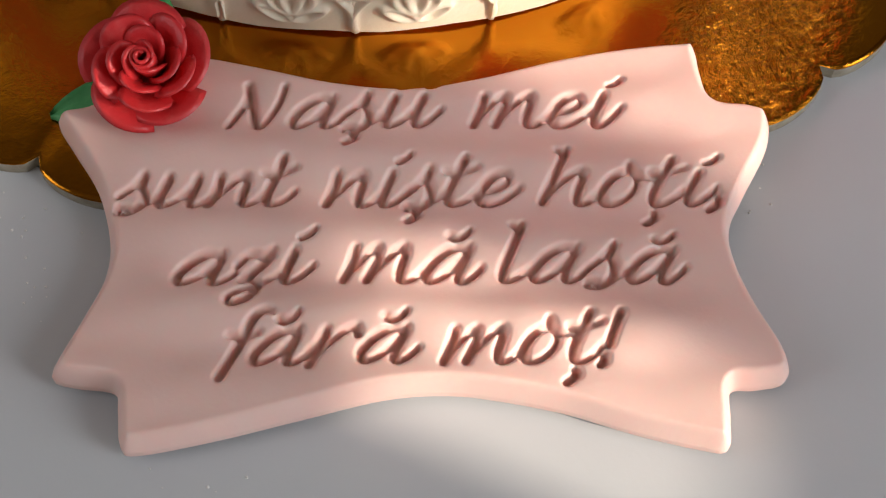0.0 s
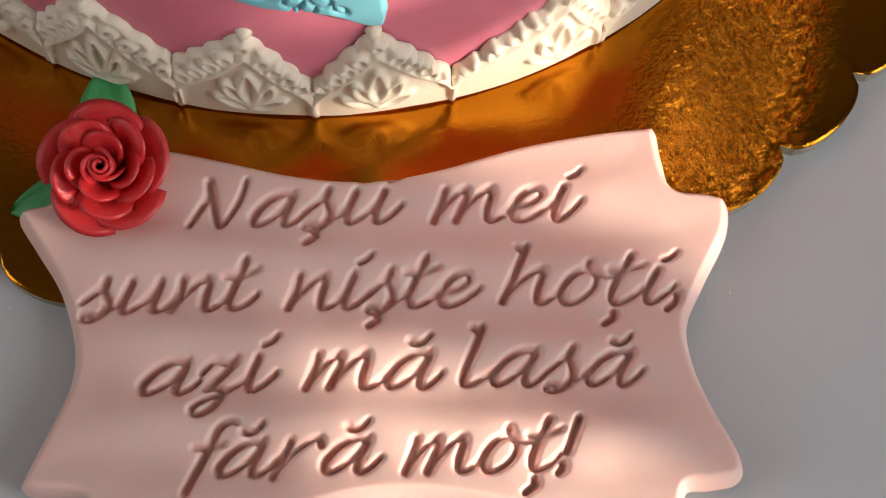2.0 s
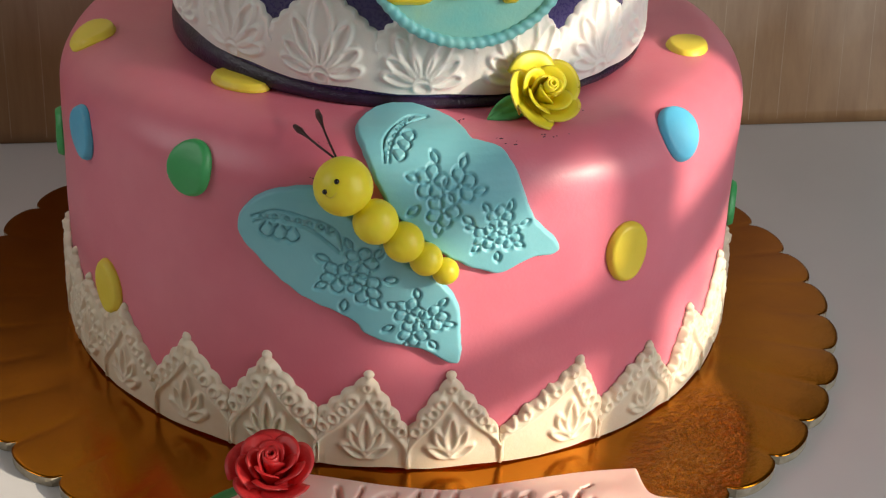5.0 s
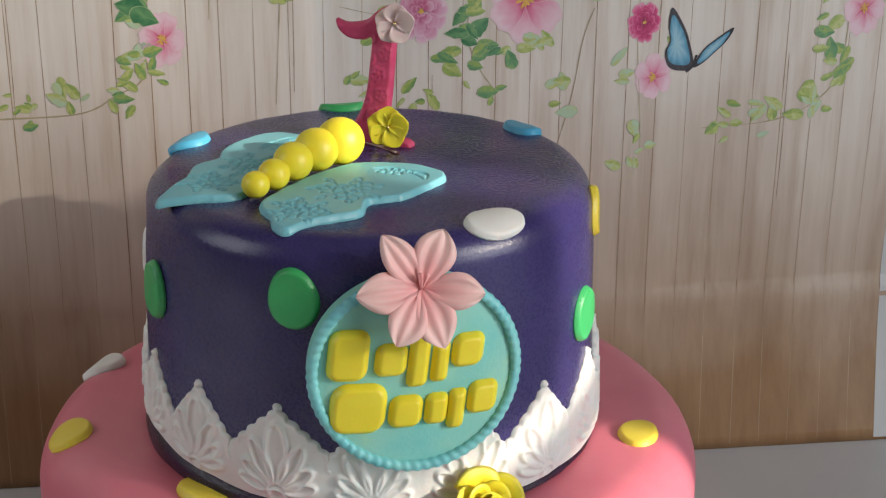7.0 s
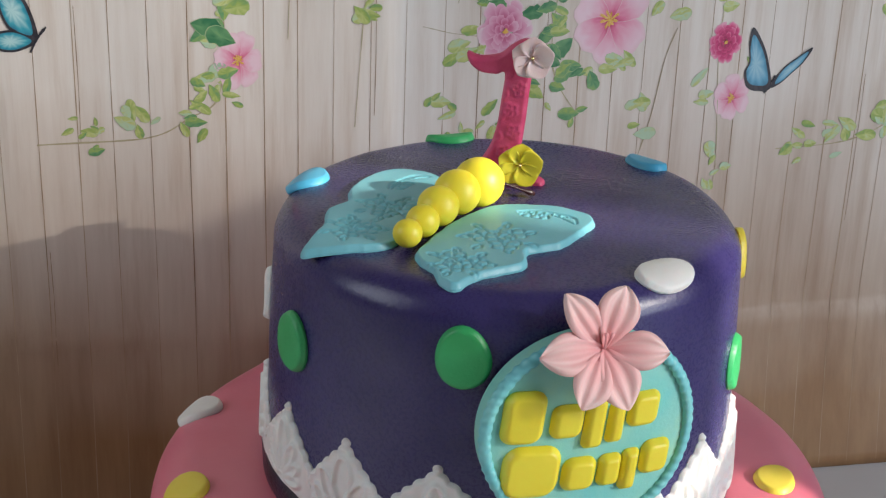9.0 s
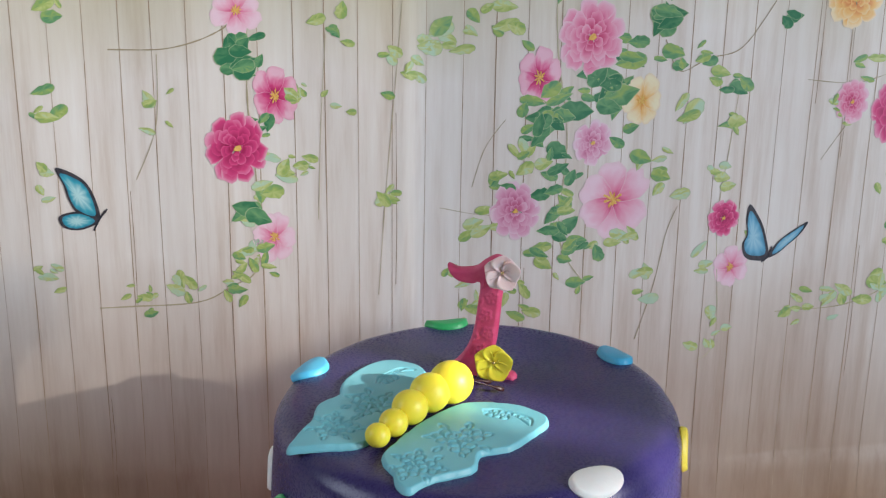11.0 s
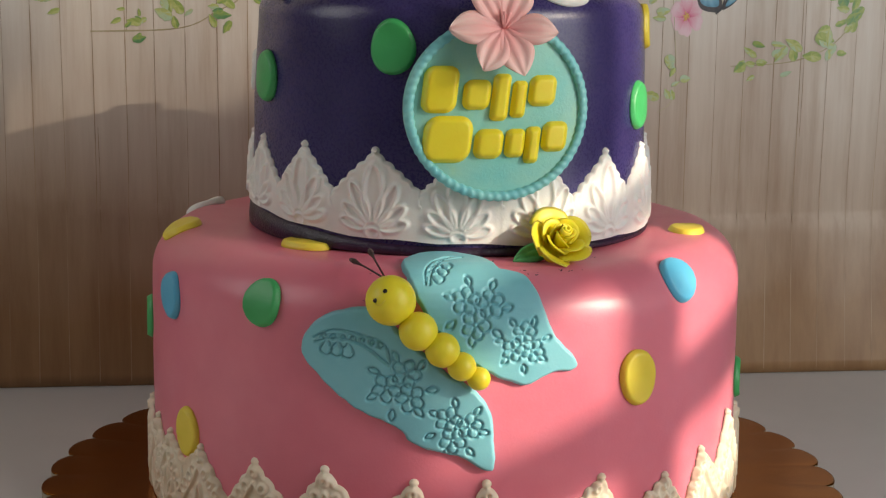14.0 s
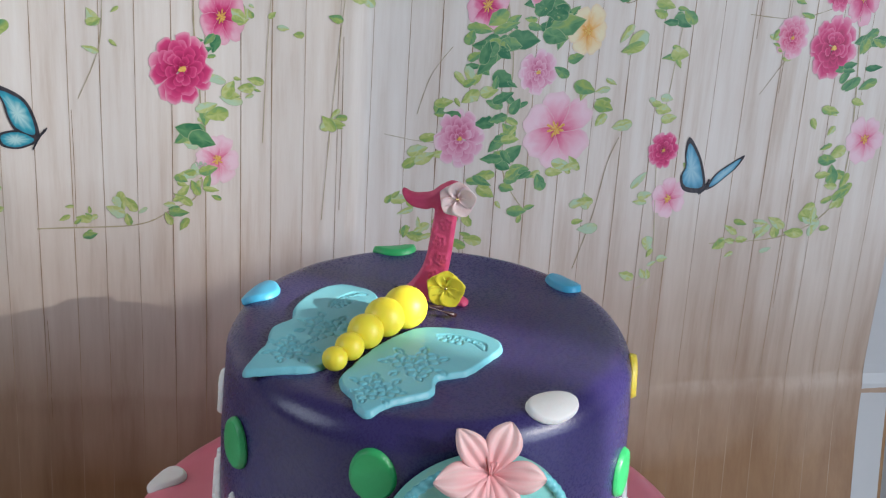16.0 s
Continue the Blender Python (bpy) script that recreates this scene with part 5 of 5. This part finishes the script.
for deg in (70, 96):
    d = lr * math.cos(radians(deg)) + lu * math.sin(radians(deg))
    pts = [lo + ln * (0.002 + 0.0038 * math.sin(t * 1.6)) + d * 0.0050 * t for t in np.linspace(0, 1, 7)]
    part("filament", mesh_of("filament", *tube(pts, 0.00045, 8, lambda t: 1.0 if t < 0.8 else 1.5), ROSY, tone=[0.35] * 56), lily)


# ---- sugar roses ----
X, Y, Z = Vector((1, 0, 0)), Vector((0, 1, 0)), Vector((0, 0, 1))


def rose(name, at, right, up, out, size, material, label, leaves, turn=0.0, level=None, drop=0.0, rings=()):
    ob = thing(name, label, "sugar flower", tuple(at))
    at = Vector(at)
    r = random.Random(int(size * 1e5))
    bud = []
    for i in range(60):
        t = i / 59
        a = turn + t * 13
        rad = size * (0.03 + 0.15 * t)
        bud.append(at + right * rad * math.cos(a) + up * rad * math.sin(a) + out * size * (1.18 - 0.10 * t))
    v = []
    for i, p in enumerate(bud):
        for h, w in ((0, 1.0), (0.0, 0.0), (-0.35, 0.0), (-0.35, 1.0)):
            side = (p - at - out * (p - at).dot(out)).normalized()
            v.append(p + side * size * 0.05 * w + out * size * h)
    part("bud", mesh_of("bud", v, grid_faces(len(bud), 4, True), material), ob)
    for ring, (n, rad, top, flare, wide) in enumerate(rings):
        for k in range(n):
            mid = turn + ring * 0.7 + 2 * math.pi * k / n + r.uniform(-0.12, 0.12)
            span = wide * 2 * math.pi / n * 1.25
            v, tn = [], []
            rows, cols = 8, 13
            rr, hh = r.uniform(0.95, 1.05), r.uniform(0.94, 1.06)
            for side in (0, 1):
                for i in range(rows):
                    u = i / (rows - 1)
                    for j in range(cols):
                        t = 2 * j / (cols - 1) - 1
                        a = mid + t * span / 2
                        edge = 1 - 0.42 * abs(t) ** 2.6 - 0.03 * math.cos(t * 3.1)
                        h = size * top * hh * edge * u
                        lean = rad * (0.55 + 0.45 * math.sin(u * 1.5)) + flare * u ** 2.2
                        # one side of each petal tucks under its neighbour
                        lean += 0.12 * t * (0.4 + 0.6 * u) - 0.16 * abs(t) ** 2.5 * u * (ring > 0)
                        roll = -0.08 * max(0, u - 0.8) * 5 * (ring > 0)
                        d = size * rr * (lean - (0.075 if side else 0))
                        v.append(at + right * d * math.cos(a) + up * d * math.sin(a) + out * (h + size * roll - (size * 0.03 if side and i == rows - 1 else 0)))
            kk = rows * cols
            f = grid_faces(rows, cols) + [tuple(i + kk for i in q[::-1]) for q in grid_faces(rows, cols)]
            rim = list(range(cols)) + [cols * (i + 1) - 1 for i in range(1, rows)] + [kk - 1 - i for i in range(1, cols)] + [cols * i for i in range(rows - 2, 0, -1)]
            f += [(b, a_, a_ + kk, b + kk) for a_, b in zip(rim, rim[1:] + rim[:1])]
            part("petal", mesh_of("petal", v, f, material), ob)
    v, f = ball(at + out * size * 0.12, size * 0.75, size * 0.75, size * 0.20, 8, 24, Matrix((right, up, out)).transposed())
    part("base", mesh_of("base", v, f, material), ob)
    for deg, length, lift in leaves:
        p = petal(at + out * 0.0006 - Z * drop, *(level or (right, up, out)), radians(deg), length, length * 0.22, 0.003 + lift, 0.003, 0.0010, lambda u, t: 0.5, 0.03, 16, 11, 0.0006)
        part("leaf", mesh_of("leaf", p[0], p[1], LEAF), ob, "small green sugar leaf")
    return ob


rose("red_sugar_rose", (-0.0418, -0.1500, 0.0118), X, Vector((0, 0.95, 0.30)).normalized(), Vector((0, -0.30, 0.95)).normalized(), 0.0135, RED, "bright red sugar rose with leaves on the plaque", ((98, 0.0300, -0.002), (197, 0.0240, -0.004)), 0.6, (X, Y, Z), 0.003, ((3, 0.20, 1.16, 0.05, 1.2), (4, 0.38, 1.08, 0.18, 1.05), (5, 0.56, 0.98, 0.30, 1.0), (5, 0.68, 0.72, 0.40, 1.0)))
ya = radians(26.5)
yo = Vector((math.sin(ya), -math.cos(ya), 0))
yr_ = Vector((math.cos(ya), math.sin(ya), 0))
yn = (yo * 0.72 + Z * 0.69).normalized()
rose("yellow_sugar_rose", (0.0425, -0.0895, 0.1245), yr_, yn.cross(yr_).normalized(), yn, 0.0120, YELLOW, "yellow sugar rose with a green leaf beside the tier", ((190, 0.0190, -0.002),), 1.4, rings=((3, 0.24, 1.02, 0.08, 1.15), (4, 0.46, 0.98, 0.26, 1.05), (5, 0.70, 0.80, 0.42, 1.05)))


# ---- number topper ----
topper = thing("number_topper", "hot pink number one topper with two sugar blossoms", "cake topper", (0.002, 0.020, 0.2215))
DIGIT = [(0.0030, 0.0035), (0.0050, 0.0120), (0.0058, 0.0220), (0.0062, 0.0330), (0.0068, 0.0440), (0.0072, 0.0500), (0.0035, 0.0520), (-0.0005, 0.0495), (-0.0040, 0.0462), (-0.0100, 0.0450), (-0.0138, 0.0462), (-0.0130, 0.0425), (-0.0095, 0.0395), (-0.0045, 0.0390),
         (-0.0018, 0.0395), (-0.0022, 0.0300), (-0.0030, 0.0200), (-0.0050, 0.0120), (-0.0090, 0.0050), (-0.0145, 0.0010), (-0.0130, -0.0010), (-0.0050, -0.0010), (0.0040, -0.0012), (0.0120, -0.0012), (0.0138, 0.0010), (0.0110, 0.0030)]
tr = Vector((0.97, -0.24, 0)).normalized()
tn = Vector((-0.24, -0.97, 0)).normalized()
tu = Vector((0.04, 0.02, 1)).normalized()
t0 = Vector((0.0015, 0.0220, 0.2218))


def on_digit(flip):
    def place(q, h):
        return np.array(t0) + np.outer(q[:, 0], np.array(tr)) + np.outer(q[:, 1], np.array(tu)) + np.outer(h if not flip else -h, np.array(tn))
    return place


o = spline(DIGIT, 6) * (1.18, 1.05)
embossed = []
for k in range(4):
    embossed += blossom_lines(0.0006 + 0.0022 * (k % 2) + 0.0004 * k, 0.0125 + 0.0080 * k, 0.0027, k)
    embossed.append((arcs([(-0.0028 + 0.0005 * k, 0.0165 + 0.008 * k), (-0.0012 + 0.0005 * k, 0.0178 + 0.008 * k), (-0.0016 + 0.0005 * k, 0.0195 + 0.008 * k)]), False))
v1, f1 = slab(o, 0.00055, 0.0032, 0.0012, lambda q, d: 0.0006 * ridges(q, embossed, 0.00045), on_digit(False))
v2, f2 = slab(o, 0.0009, 0.0032, 0.0012, lambda q, d: 0 * d, on_digit(True))
v, f, _ = join([(v1, f1), (v2, [q[::-1] for q in f2])])
part("digit", mesh_of("digit", v, f, HOT), topper, "hot pink embossed number one")


def blossom(at, right, up, out, size, material, label):
    at = Vector(at)
    pieces = []
    for k in range(5):
        a = 0.3 + 2 * math.pi * k / 5
        pieces.append(petal(at, right, up, out, a, size, size * 0.62, size * 0.25, -size * 0.02, 0.0008, lambda u, t: 0.5, 0.01, 10, 9))
    v, f, _ = join([p[:2] for p in pieces])
    bloom = part("blossom", mesh_of("blossom", v, f, material), topper, label)
    part("pearl", mesh_of("pearl", *ball(at + out * 0.0012, 0.0007, rings=8, seg=12), PEARL), bloom, "tiny metallic pearl")


blossom(t0 + tr * 0.0076 + tu * 0.0490 + tn * 0.0042, tr, tu, (tn + tr * 0.2).normalized(), 0.0080, BLUSH, "pale blush five petalled blossom")
blossom(t0 + tr * 0.0070 + tu * 0.0090 + tn * 0.0052, tr, tu, (tn + tr * 0.1).normalized(), 0.0086, YELLOW, "yellow five petalled blossom")
part("skewer", mesh_of("skewer", *tube([t0 + tn * 0.003 + tr * 0.0008 + tu * -0.0005, t0 + tn * 0.0034 + tr * 0.0010 + tu * 0.0060], 0.0011, 10), STICK), topper, "short pale wooden stick")

# ---- peach plaque with pressed writing ----
OUT = [(0.0796, -0.1372), (0.0806, -0.1440), (0.0828, -0.1520), (0.0900, -0.1532), (0.0945, -0.1555), (0.0938, -0.1640), (0.0880, -0.1760), (0.0842, -0.1850), (0.0850, -0.1940), (0.0885, -0.2040), (0.0936, -0.2150), (0.0930, -0.2205), (0.0870, -0.2222), (0.0818, -0.2230),
       (0.0812, -0.2300), (0.0802, -0.2360), (0.0740, -0.2355), (0.0620, -0.2325), (0.0480, -0.2280), (0.0340, -0.2252), (0.0240, -0.2243), (0.0120, -0.2255), (-0.0040, -0.2300), (-0.0220, -0.2352), (-0.0370, -0.2385), (-0.0402, -0.2368), (-0.0412, -0.2300), (-0.0425, -0.2250),
       (-0.0500, -0.2238), (-0.0548, -0.2225), (-0.0545, -0.2190), (-0.0500, -0.2080), (-0.0468, -0.1990), (-0.0465, -0.1900), (-0.0500, -0.1780), (-0.0560, -0.1680), (-0.0602, -0.1610), (-0.0590, -0.1580), (-0.0530, -0.1560), (-0.0480, -0.1490), (-0.0380, -0.1435), (-0.0300, -0.1430),
       (-0.0150, -0.1460), (0.0000, -0.1495), (0.0150, -0.1506), (0.0300, -0.1480), (0.0480, -0.1420), (0.0640, -0.1385), (0.0760, -0.1368)]
CELL = 0.00025
MX0, MY0, MNX, MNY = -0.07, -0.245, 680, 460
mask = np.zeros((MNY, MNX))
# a slanting script: strokes of each letter, in heights of a small letter, and how far the pen moves on
SCRIPT = {}


def letter(ch, on, *strokes):
    SCRIPT[ch] = (on, [np.array(k, float).reshape(-1, 2) for k in strokes])


letter("a", 1.32, (0.92, 0.96, 0.62, 1.0, 0.28, 0.72, 0.10, 0.28, 0.24, 0.0, 0.52, 0.16, 0.82, 0.66, 0.96, 1.02, 0.88, 0.55, 0.86, 0.14, 1.0, -0.02, 1.2, 0.14, 1.36, 0.42))
letter("s", 0.92, (0.0, 0.35, 0.28, 0.72, 0.46, 1.12, 0.44, 0.85, 0.62, 0.42, 0.62, 0.05, 0.36, -0.2, 0.10, -0.16, 0.12, 0.02, 0.34, -0.02), (0.62, 0.08, 0.80, 0.2, 0.96, 0.42))
letter("i", 0.70, (0.24, 1.0, 0.16, 0.55, 0.16, 0.14, 0.30, -0.02, 0.52, 0.14, 0.76, 0.52), (0.28, 1.34, 0.44, 1.42, 0.56, 1.62))
letter("u", 1.30, (0.18, 1.0, 0.10, 0.55, 0.10, 0.14, 0.26, 0.0, 0.52, 0.2, 0.80, 0.7, 0.90, 1.0, 0.84, 0.55, 0.84, 0.14, 0.98, -0.02, 1.18, 0.12, 1.36, 0.42))
letter("n", 1.28, (0.14, 1.0, 0.12, 0.55, 0.06, 0.0), (0.08, 0.16, 0.38, 0.68, 0.68, 1.0, 0.82, 0.9, 0.80, 0.45, 0.84, 0.1, 0.98, -0.02, 1.16, 0.1, 1.34, 0.4))
letter("m", 1.82, (0.14, 1.0, 0.12, 0.55, 0.06, 0.0), (0.08, 0.16, 0.34, 0.7, 0.60, 1.02, 0.70, 0.85, 0.66, 0.4, 0.60, 0.0), (0.62, 0.16, 0.92, 0.7, 1.20, 1.02, 1.32, 0.88, 1.30, 0.42, 1.34, 0.1, 1.48, -0.02, 1.68, 0.1, 1.88, 0.4))
letter("e", 1.02, (0.12, 0.42, 0.48, 0.50, 0.74, 0.74, 0.62, 0.98, 0.34, 0.90, 0.12, 0.52, 0.14, 0.14, 0.38, -0.02, 0.72, 0.14, 1.08, 0.52))
letter("t", 0.82, (0.34, 1.48, 0.24, 1.0, 0.14, 0.45, 0.20, 0.08, 0.40, -0.02, 0.66, 0.16, 0.84, 0.45), (-0.10, 1.02, 0.30, 1.0, 0.72, 1.16))
letter("h", 1.28, (-0.02, 1.76, 0.14, 1.66, 0.22, 1.8, 0.18, 1.2, 0.12, 0.55, 0.06, 0.0), (0.08, 0.16, 0.38, 0.68, 0.68, 1.0, 0.82, 0.9, 0.80, 0.45, 0.84, 0.1, 0.98, -0.02, 1.16, 0.1, 1.32, 0.36))
letter("o", 1.14, (0.50, 1.02, 0.24, 0.82, 0.08, 0.40, 0.22, 0.02, 0.52, 0.02, 0.80, 0.38, 0.80, 0.78, 0.52, 1.04, 0.52, 1.26, 0.68, 0.98, 0.94, 0.84, 1.20, 0.84))
letter("z", 1.0, (0.02, 0.62, 0.24, 0.96, 0.50, 0.90, 0.76, 1.02, 0.48, 0.5, 0.22, 0.12, 0.52, 0.14, 0.64, -0.16, 0.52, -0.56, 0.22, -0.76, 0.08, -0.56, 0.34, -0.22, 0.70, -0.02, 1.04, 0.34))
letter("l", 0.72, (-0.02, 1.76, 0.14, 1.66, 0.22, 1.8, 0.18, 1.1, 0.12, 0.35, 0.18, 0.02, 0.42, 0.02, 0.78, 0.4))
letter("f", 0.62, (0.86, 1.56, 0.66, 1.62, 0.46, 1.4, 0.34, 0.8, 0.24, 0.1, 0.18, -0.5), (0.02, 0.9, 0.34, 0.88, 0.70, 0.98))
letter("r", 1.06, (0.0, 0.4, 0.16, 0.62, 0.26, 0.98, 0.16, 0.5, 0.10, -0.1), (0.14, 0.12, 0.40, 0.62, 0.70, 0.96, 0.90, 1.04, 0.96, 0.86))
letter("N", 1.40, (0.0, 0.0, 0.10, 0.5, 0.20, 0.9, 0.22, 1.42), (0.16, 1.46, 0.42, 0.75, 0.74, 0.0, 0.98, 0.6, 1.06, 1.1, 1.06, 1.48))
letter("!", 0.40, (0.26, 1.5, 0.20, 1.0, 0.16, 0.5), (0.12, 0.16, 0.14, 0.0, 0.06, -0.12))
letter(",", 0.30, (0.16, 0.26, 0.20, 0.02, 0.02, -0.24))
TAIL, BREVE = np.array([(0.42, -0.30), (0.48, -0.46), (0.28, -0.72)]), np.array([(0.40, 1.34), (0.54, 1.26), (0.72, 1.32), (0.84, 1.54)])
for plain, marked, mark_ in (("s", "\u0219", TAIL), ("t", "\u021b", TAIL - (0.10, 0.0)), ("a", "\u0103", BREVE)):
    SCRIPT[marked] = (SCRIPT[plain][0], SCRIPT[plain][1] + [mark_])
XH, LEAN, THIN, BROAD = 0.0071, 0.24, 0.00043, 0.00080
# each word: text, foot of its first and last letter
WORDS = [("Na\u0219ii", (-0.0230, -0.1632), (0.0240, -0.1612)), ("mei", (0.0300, -0.1614), (0.0628, -0.1602)),
         ("sunt", (-0.0450, -0.1838), (-0.0070, -0.1818)), ("ni\u0219te", (-0.0012, -0.1820), (0.0400, -0.1810)), ("ho\u021bi,", (0.0445, -0.1802), (0.0820, -0.1806)),
         ("azi", (-0.0312, -0.2020), (-0.0022, -0.2004)), ("m\u0103", (0.0030, -0.2004), (0.0318, -0.1996)), ("las\u0103", (0.0358, -0.1992), (0.0738, -0.1994)),
         ("f\u0103r\u0103", (-0.0212, -0.2200), (0.0190, -0.2188)), ("mo\u021b!", (0.0238, -0.2192), (0.0600, -0.2182))]
for word, a, b in WORDS:
    pen, lines = 0.0, []
    for ch in word:
        on, strokes = SCRIPT[ch]
        lines += [spline(k + (pen, 0), 14, closed=False) for k in strokes]
        pen += on
    lines = [np.c_[k[:, 0] + LEAN * k[:, 1], k[:, 1]] for k in lines]
    lo_, hi_ = min(k[:, 0].min() for k in lines), max(k[:, 0].max() for k in lines)
    span = math.hypot(b[0] - a[0], b[1] - a[1])
    ang = math.atan2(b[1] - a[1], b[0] - a[0])
    for k in lines:
        x, y = (k[:, 0] - lo_) * span / (hi_ - lo_), k[:, 1] * XH
        p = np.c_[a[0] + x * math.cos(ang) - y * math.sin(ang), a[1] + x * math.sin(ang) + y * math.cos(ang)]
        d = np.gradient(p, axis=0)
        down = np.clip(-d[:, 1] / (np.hypot(d[:, 0], d[:, 1]) + 1e-12), 0, 1)
        down = np.convolve(np.pad(down, 4, mode="edge"), np.ones(9) / 9, "valid")
        # a broad pen: heavy on the way down, light on the way up
        for (px, py), w in zip((p - (MX0, MY0)) / CELL, (THIN + (BROAD - THIN) * down) / CELL):
            i0, i1, j0, j1 = int(px - w) - 1, int(px + w) + 3, int(py - w) - 1, int(py + w) + 3
            gx, gy = np.meshgrid(np.arange(i0, i1), np.arange(j0, j1))
            mask[j0:j1, i0:i1] = np.maximum(mask[j0:j1, i0:i1], np.clip(w + 0.5 - np.hypot(gx - px, gy - py), 0, 1))


def blur(img, sigma):
    k = np.arange(-int(3 * sigma) - 1, int(3 * sigma) + 2)
    w = np.exp(-(k / sigma) ** 2 / 2)
    w /= w.sum()
    img = sum(wk * np.roll(img, kk, 0) for kk, wk in zip(k, w))
    return sum(wk * np.roll(img, kk, 1) for kk, wk in zip(k, w))


groove, puff = blur(mask, 1.1), blur(mask, 9.0)


def sample(img, q):
    x, y = np.clip((q[:, 0] - MX0) / CELL, 0, MNX - 2), np.clip((q[:, 1] - MY0) / CELL, 0, MNY - 2)
    i, j = x.astype(int), y.astype(int)
    fx, fy = x - i, y - j
    return img[j, i] * (1 - fx) * (1 - fy) + img[j, i + 1] * fx * (1 - fy) + img[j + 1, i] * (1 - fx) * fy + img[j + 1, i + 1] * fx * fy


def pressed(q, d):
    swell = 0.0011 * np.sin(q[:, 1] * 330 + 1.2 + 12 * q[:, 0]) * np.clip(d / 0.02, 0, 1)
    lump = np.array([noise.noise(Vector((x * 45, y * 45, 0.3))) for x, y in q]) * 0.0008
    return -0.0033 * sample(groove, q) - 0.0015 * sample(puff, q) + swell + lump


def lay(q, h):
    """On the board at its back, sinking to the table in front."""
    k = np.clip((-0.168 - q[:, 1]) / 0.03, 0, 1)
    k = k * k * (3 - 2 * k)
    base = 0.0046 * (1 - k) + 0.0030 * k
    wide = np.where(q[:, 0] > 0.019, 1.040, 1.026)
    return np.c_[0.019 + (q[:, 0] - 0.019) * wide, -0.15 + (q[:, 1] + 0.15) * 0.985 + 0.0006, base + h * (1 + 0.12 * k)]


v, f = slab(spline(OUT, 6), 0.00042, 0.0066, 0.0026, pressed, lay, skirt=-0.0001)
whole("message_plaque", mesh_of("message_plaque", v, f, PEACH), "peach fondant plaque with a pressed four line verse", "plaque")

# ---- crumbs ----
r = random.Random(5)
pieces = []
for k in range(90):
    x, y = r.choice(((-0.066, -0.19), (-0.062, -0.17), (0.09, -0.165), (-0.03, -0.246), (-0.075, -0.20)))
    s = r.uniform(0.00012, 0.0004)
    pieces.append(ball((x + r.gauss(0, 0.008), y + r.gauss(0, 0.008), s * 0.6), s, s * r.uniform(0.6, 1.3), s * 0.7, 4, 6))
pieces = [p for p in pieces if not inside(np.array([[p[0][0][0], p[0][0][1]]]), np.array(OUT))[0] and math.hypot(p[0][0][0], p[0][0][1] + 0.007) > 0.181]
v, f, _ = join(pieces)
whole("sugar_crumbs", mesh_of("sugar_crumbs", v, f, CRUMB), "scattered white sugar crumbs on the table", "crumbs", kind="stuff")
r = random.Random(9)
pieces = []
for deg, sp in ((15.0, 0.1215), (17.0, 0.1190), (22.0, 0.1205), (-13.5, 0.1060), (-12.0, 0.1180), (24.0, 0.1195), (10.0, 0.136), (33.0, 0.131)):
    for k in range(4):
        p = Vector(LOW.at(deg + r.gauss(0, 0.7), sp + r.gauss(0, 0.0008), 0.0003))
        size = r.uniform(0.00008, 0.00022)
        pieces.append(ball(p, size * 2.0, size, size, 4, 6))
v, f, _ = join(pieces)
whole("icing_crumbs", mesh_of("icing_crumbs", v, f, PLUM), "dark purple icing crumbs stuck on the pink tier", "crumbs", kind="stuff")
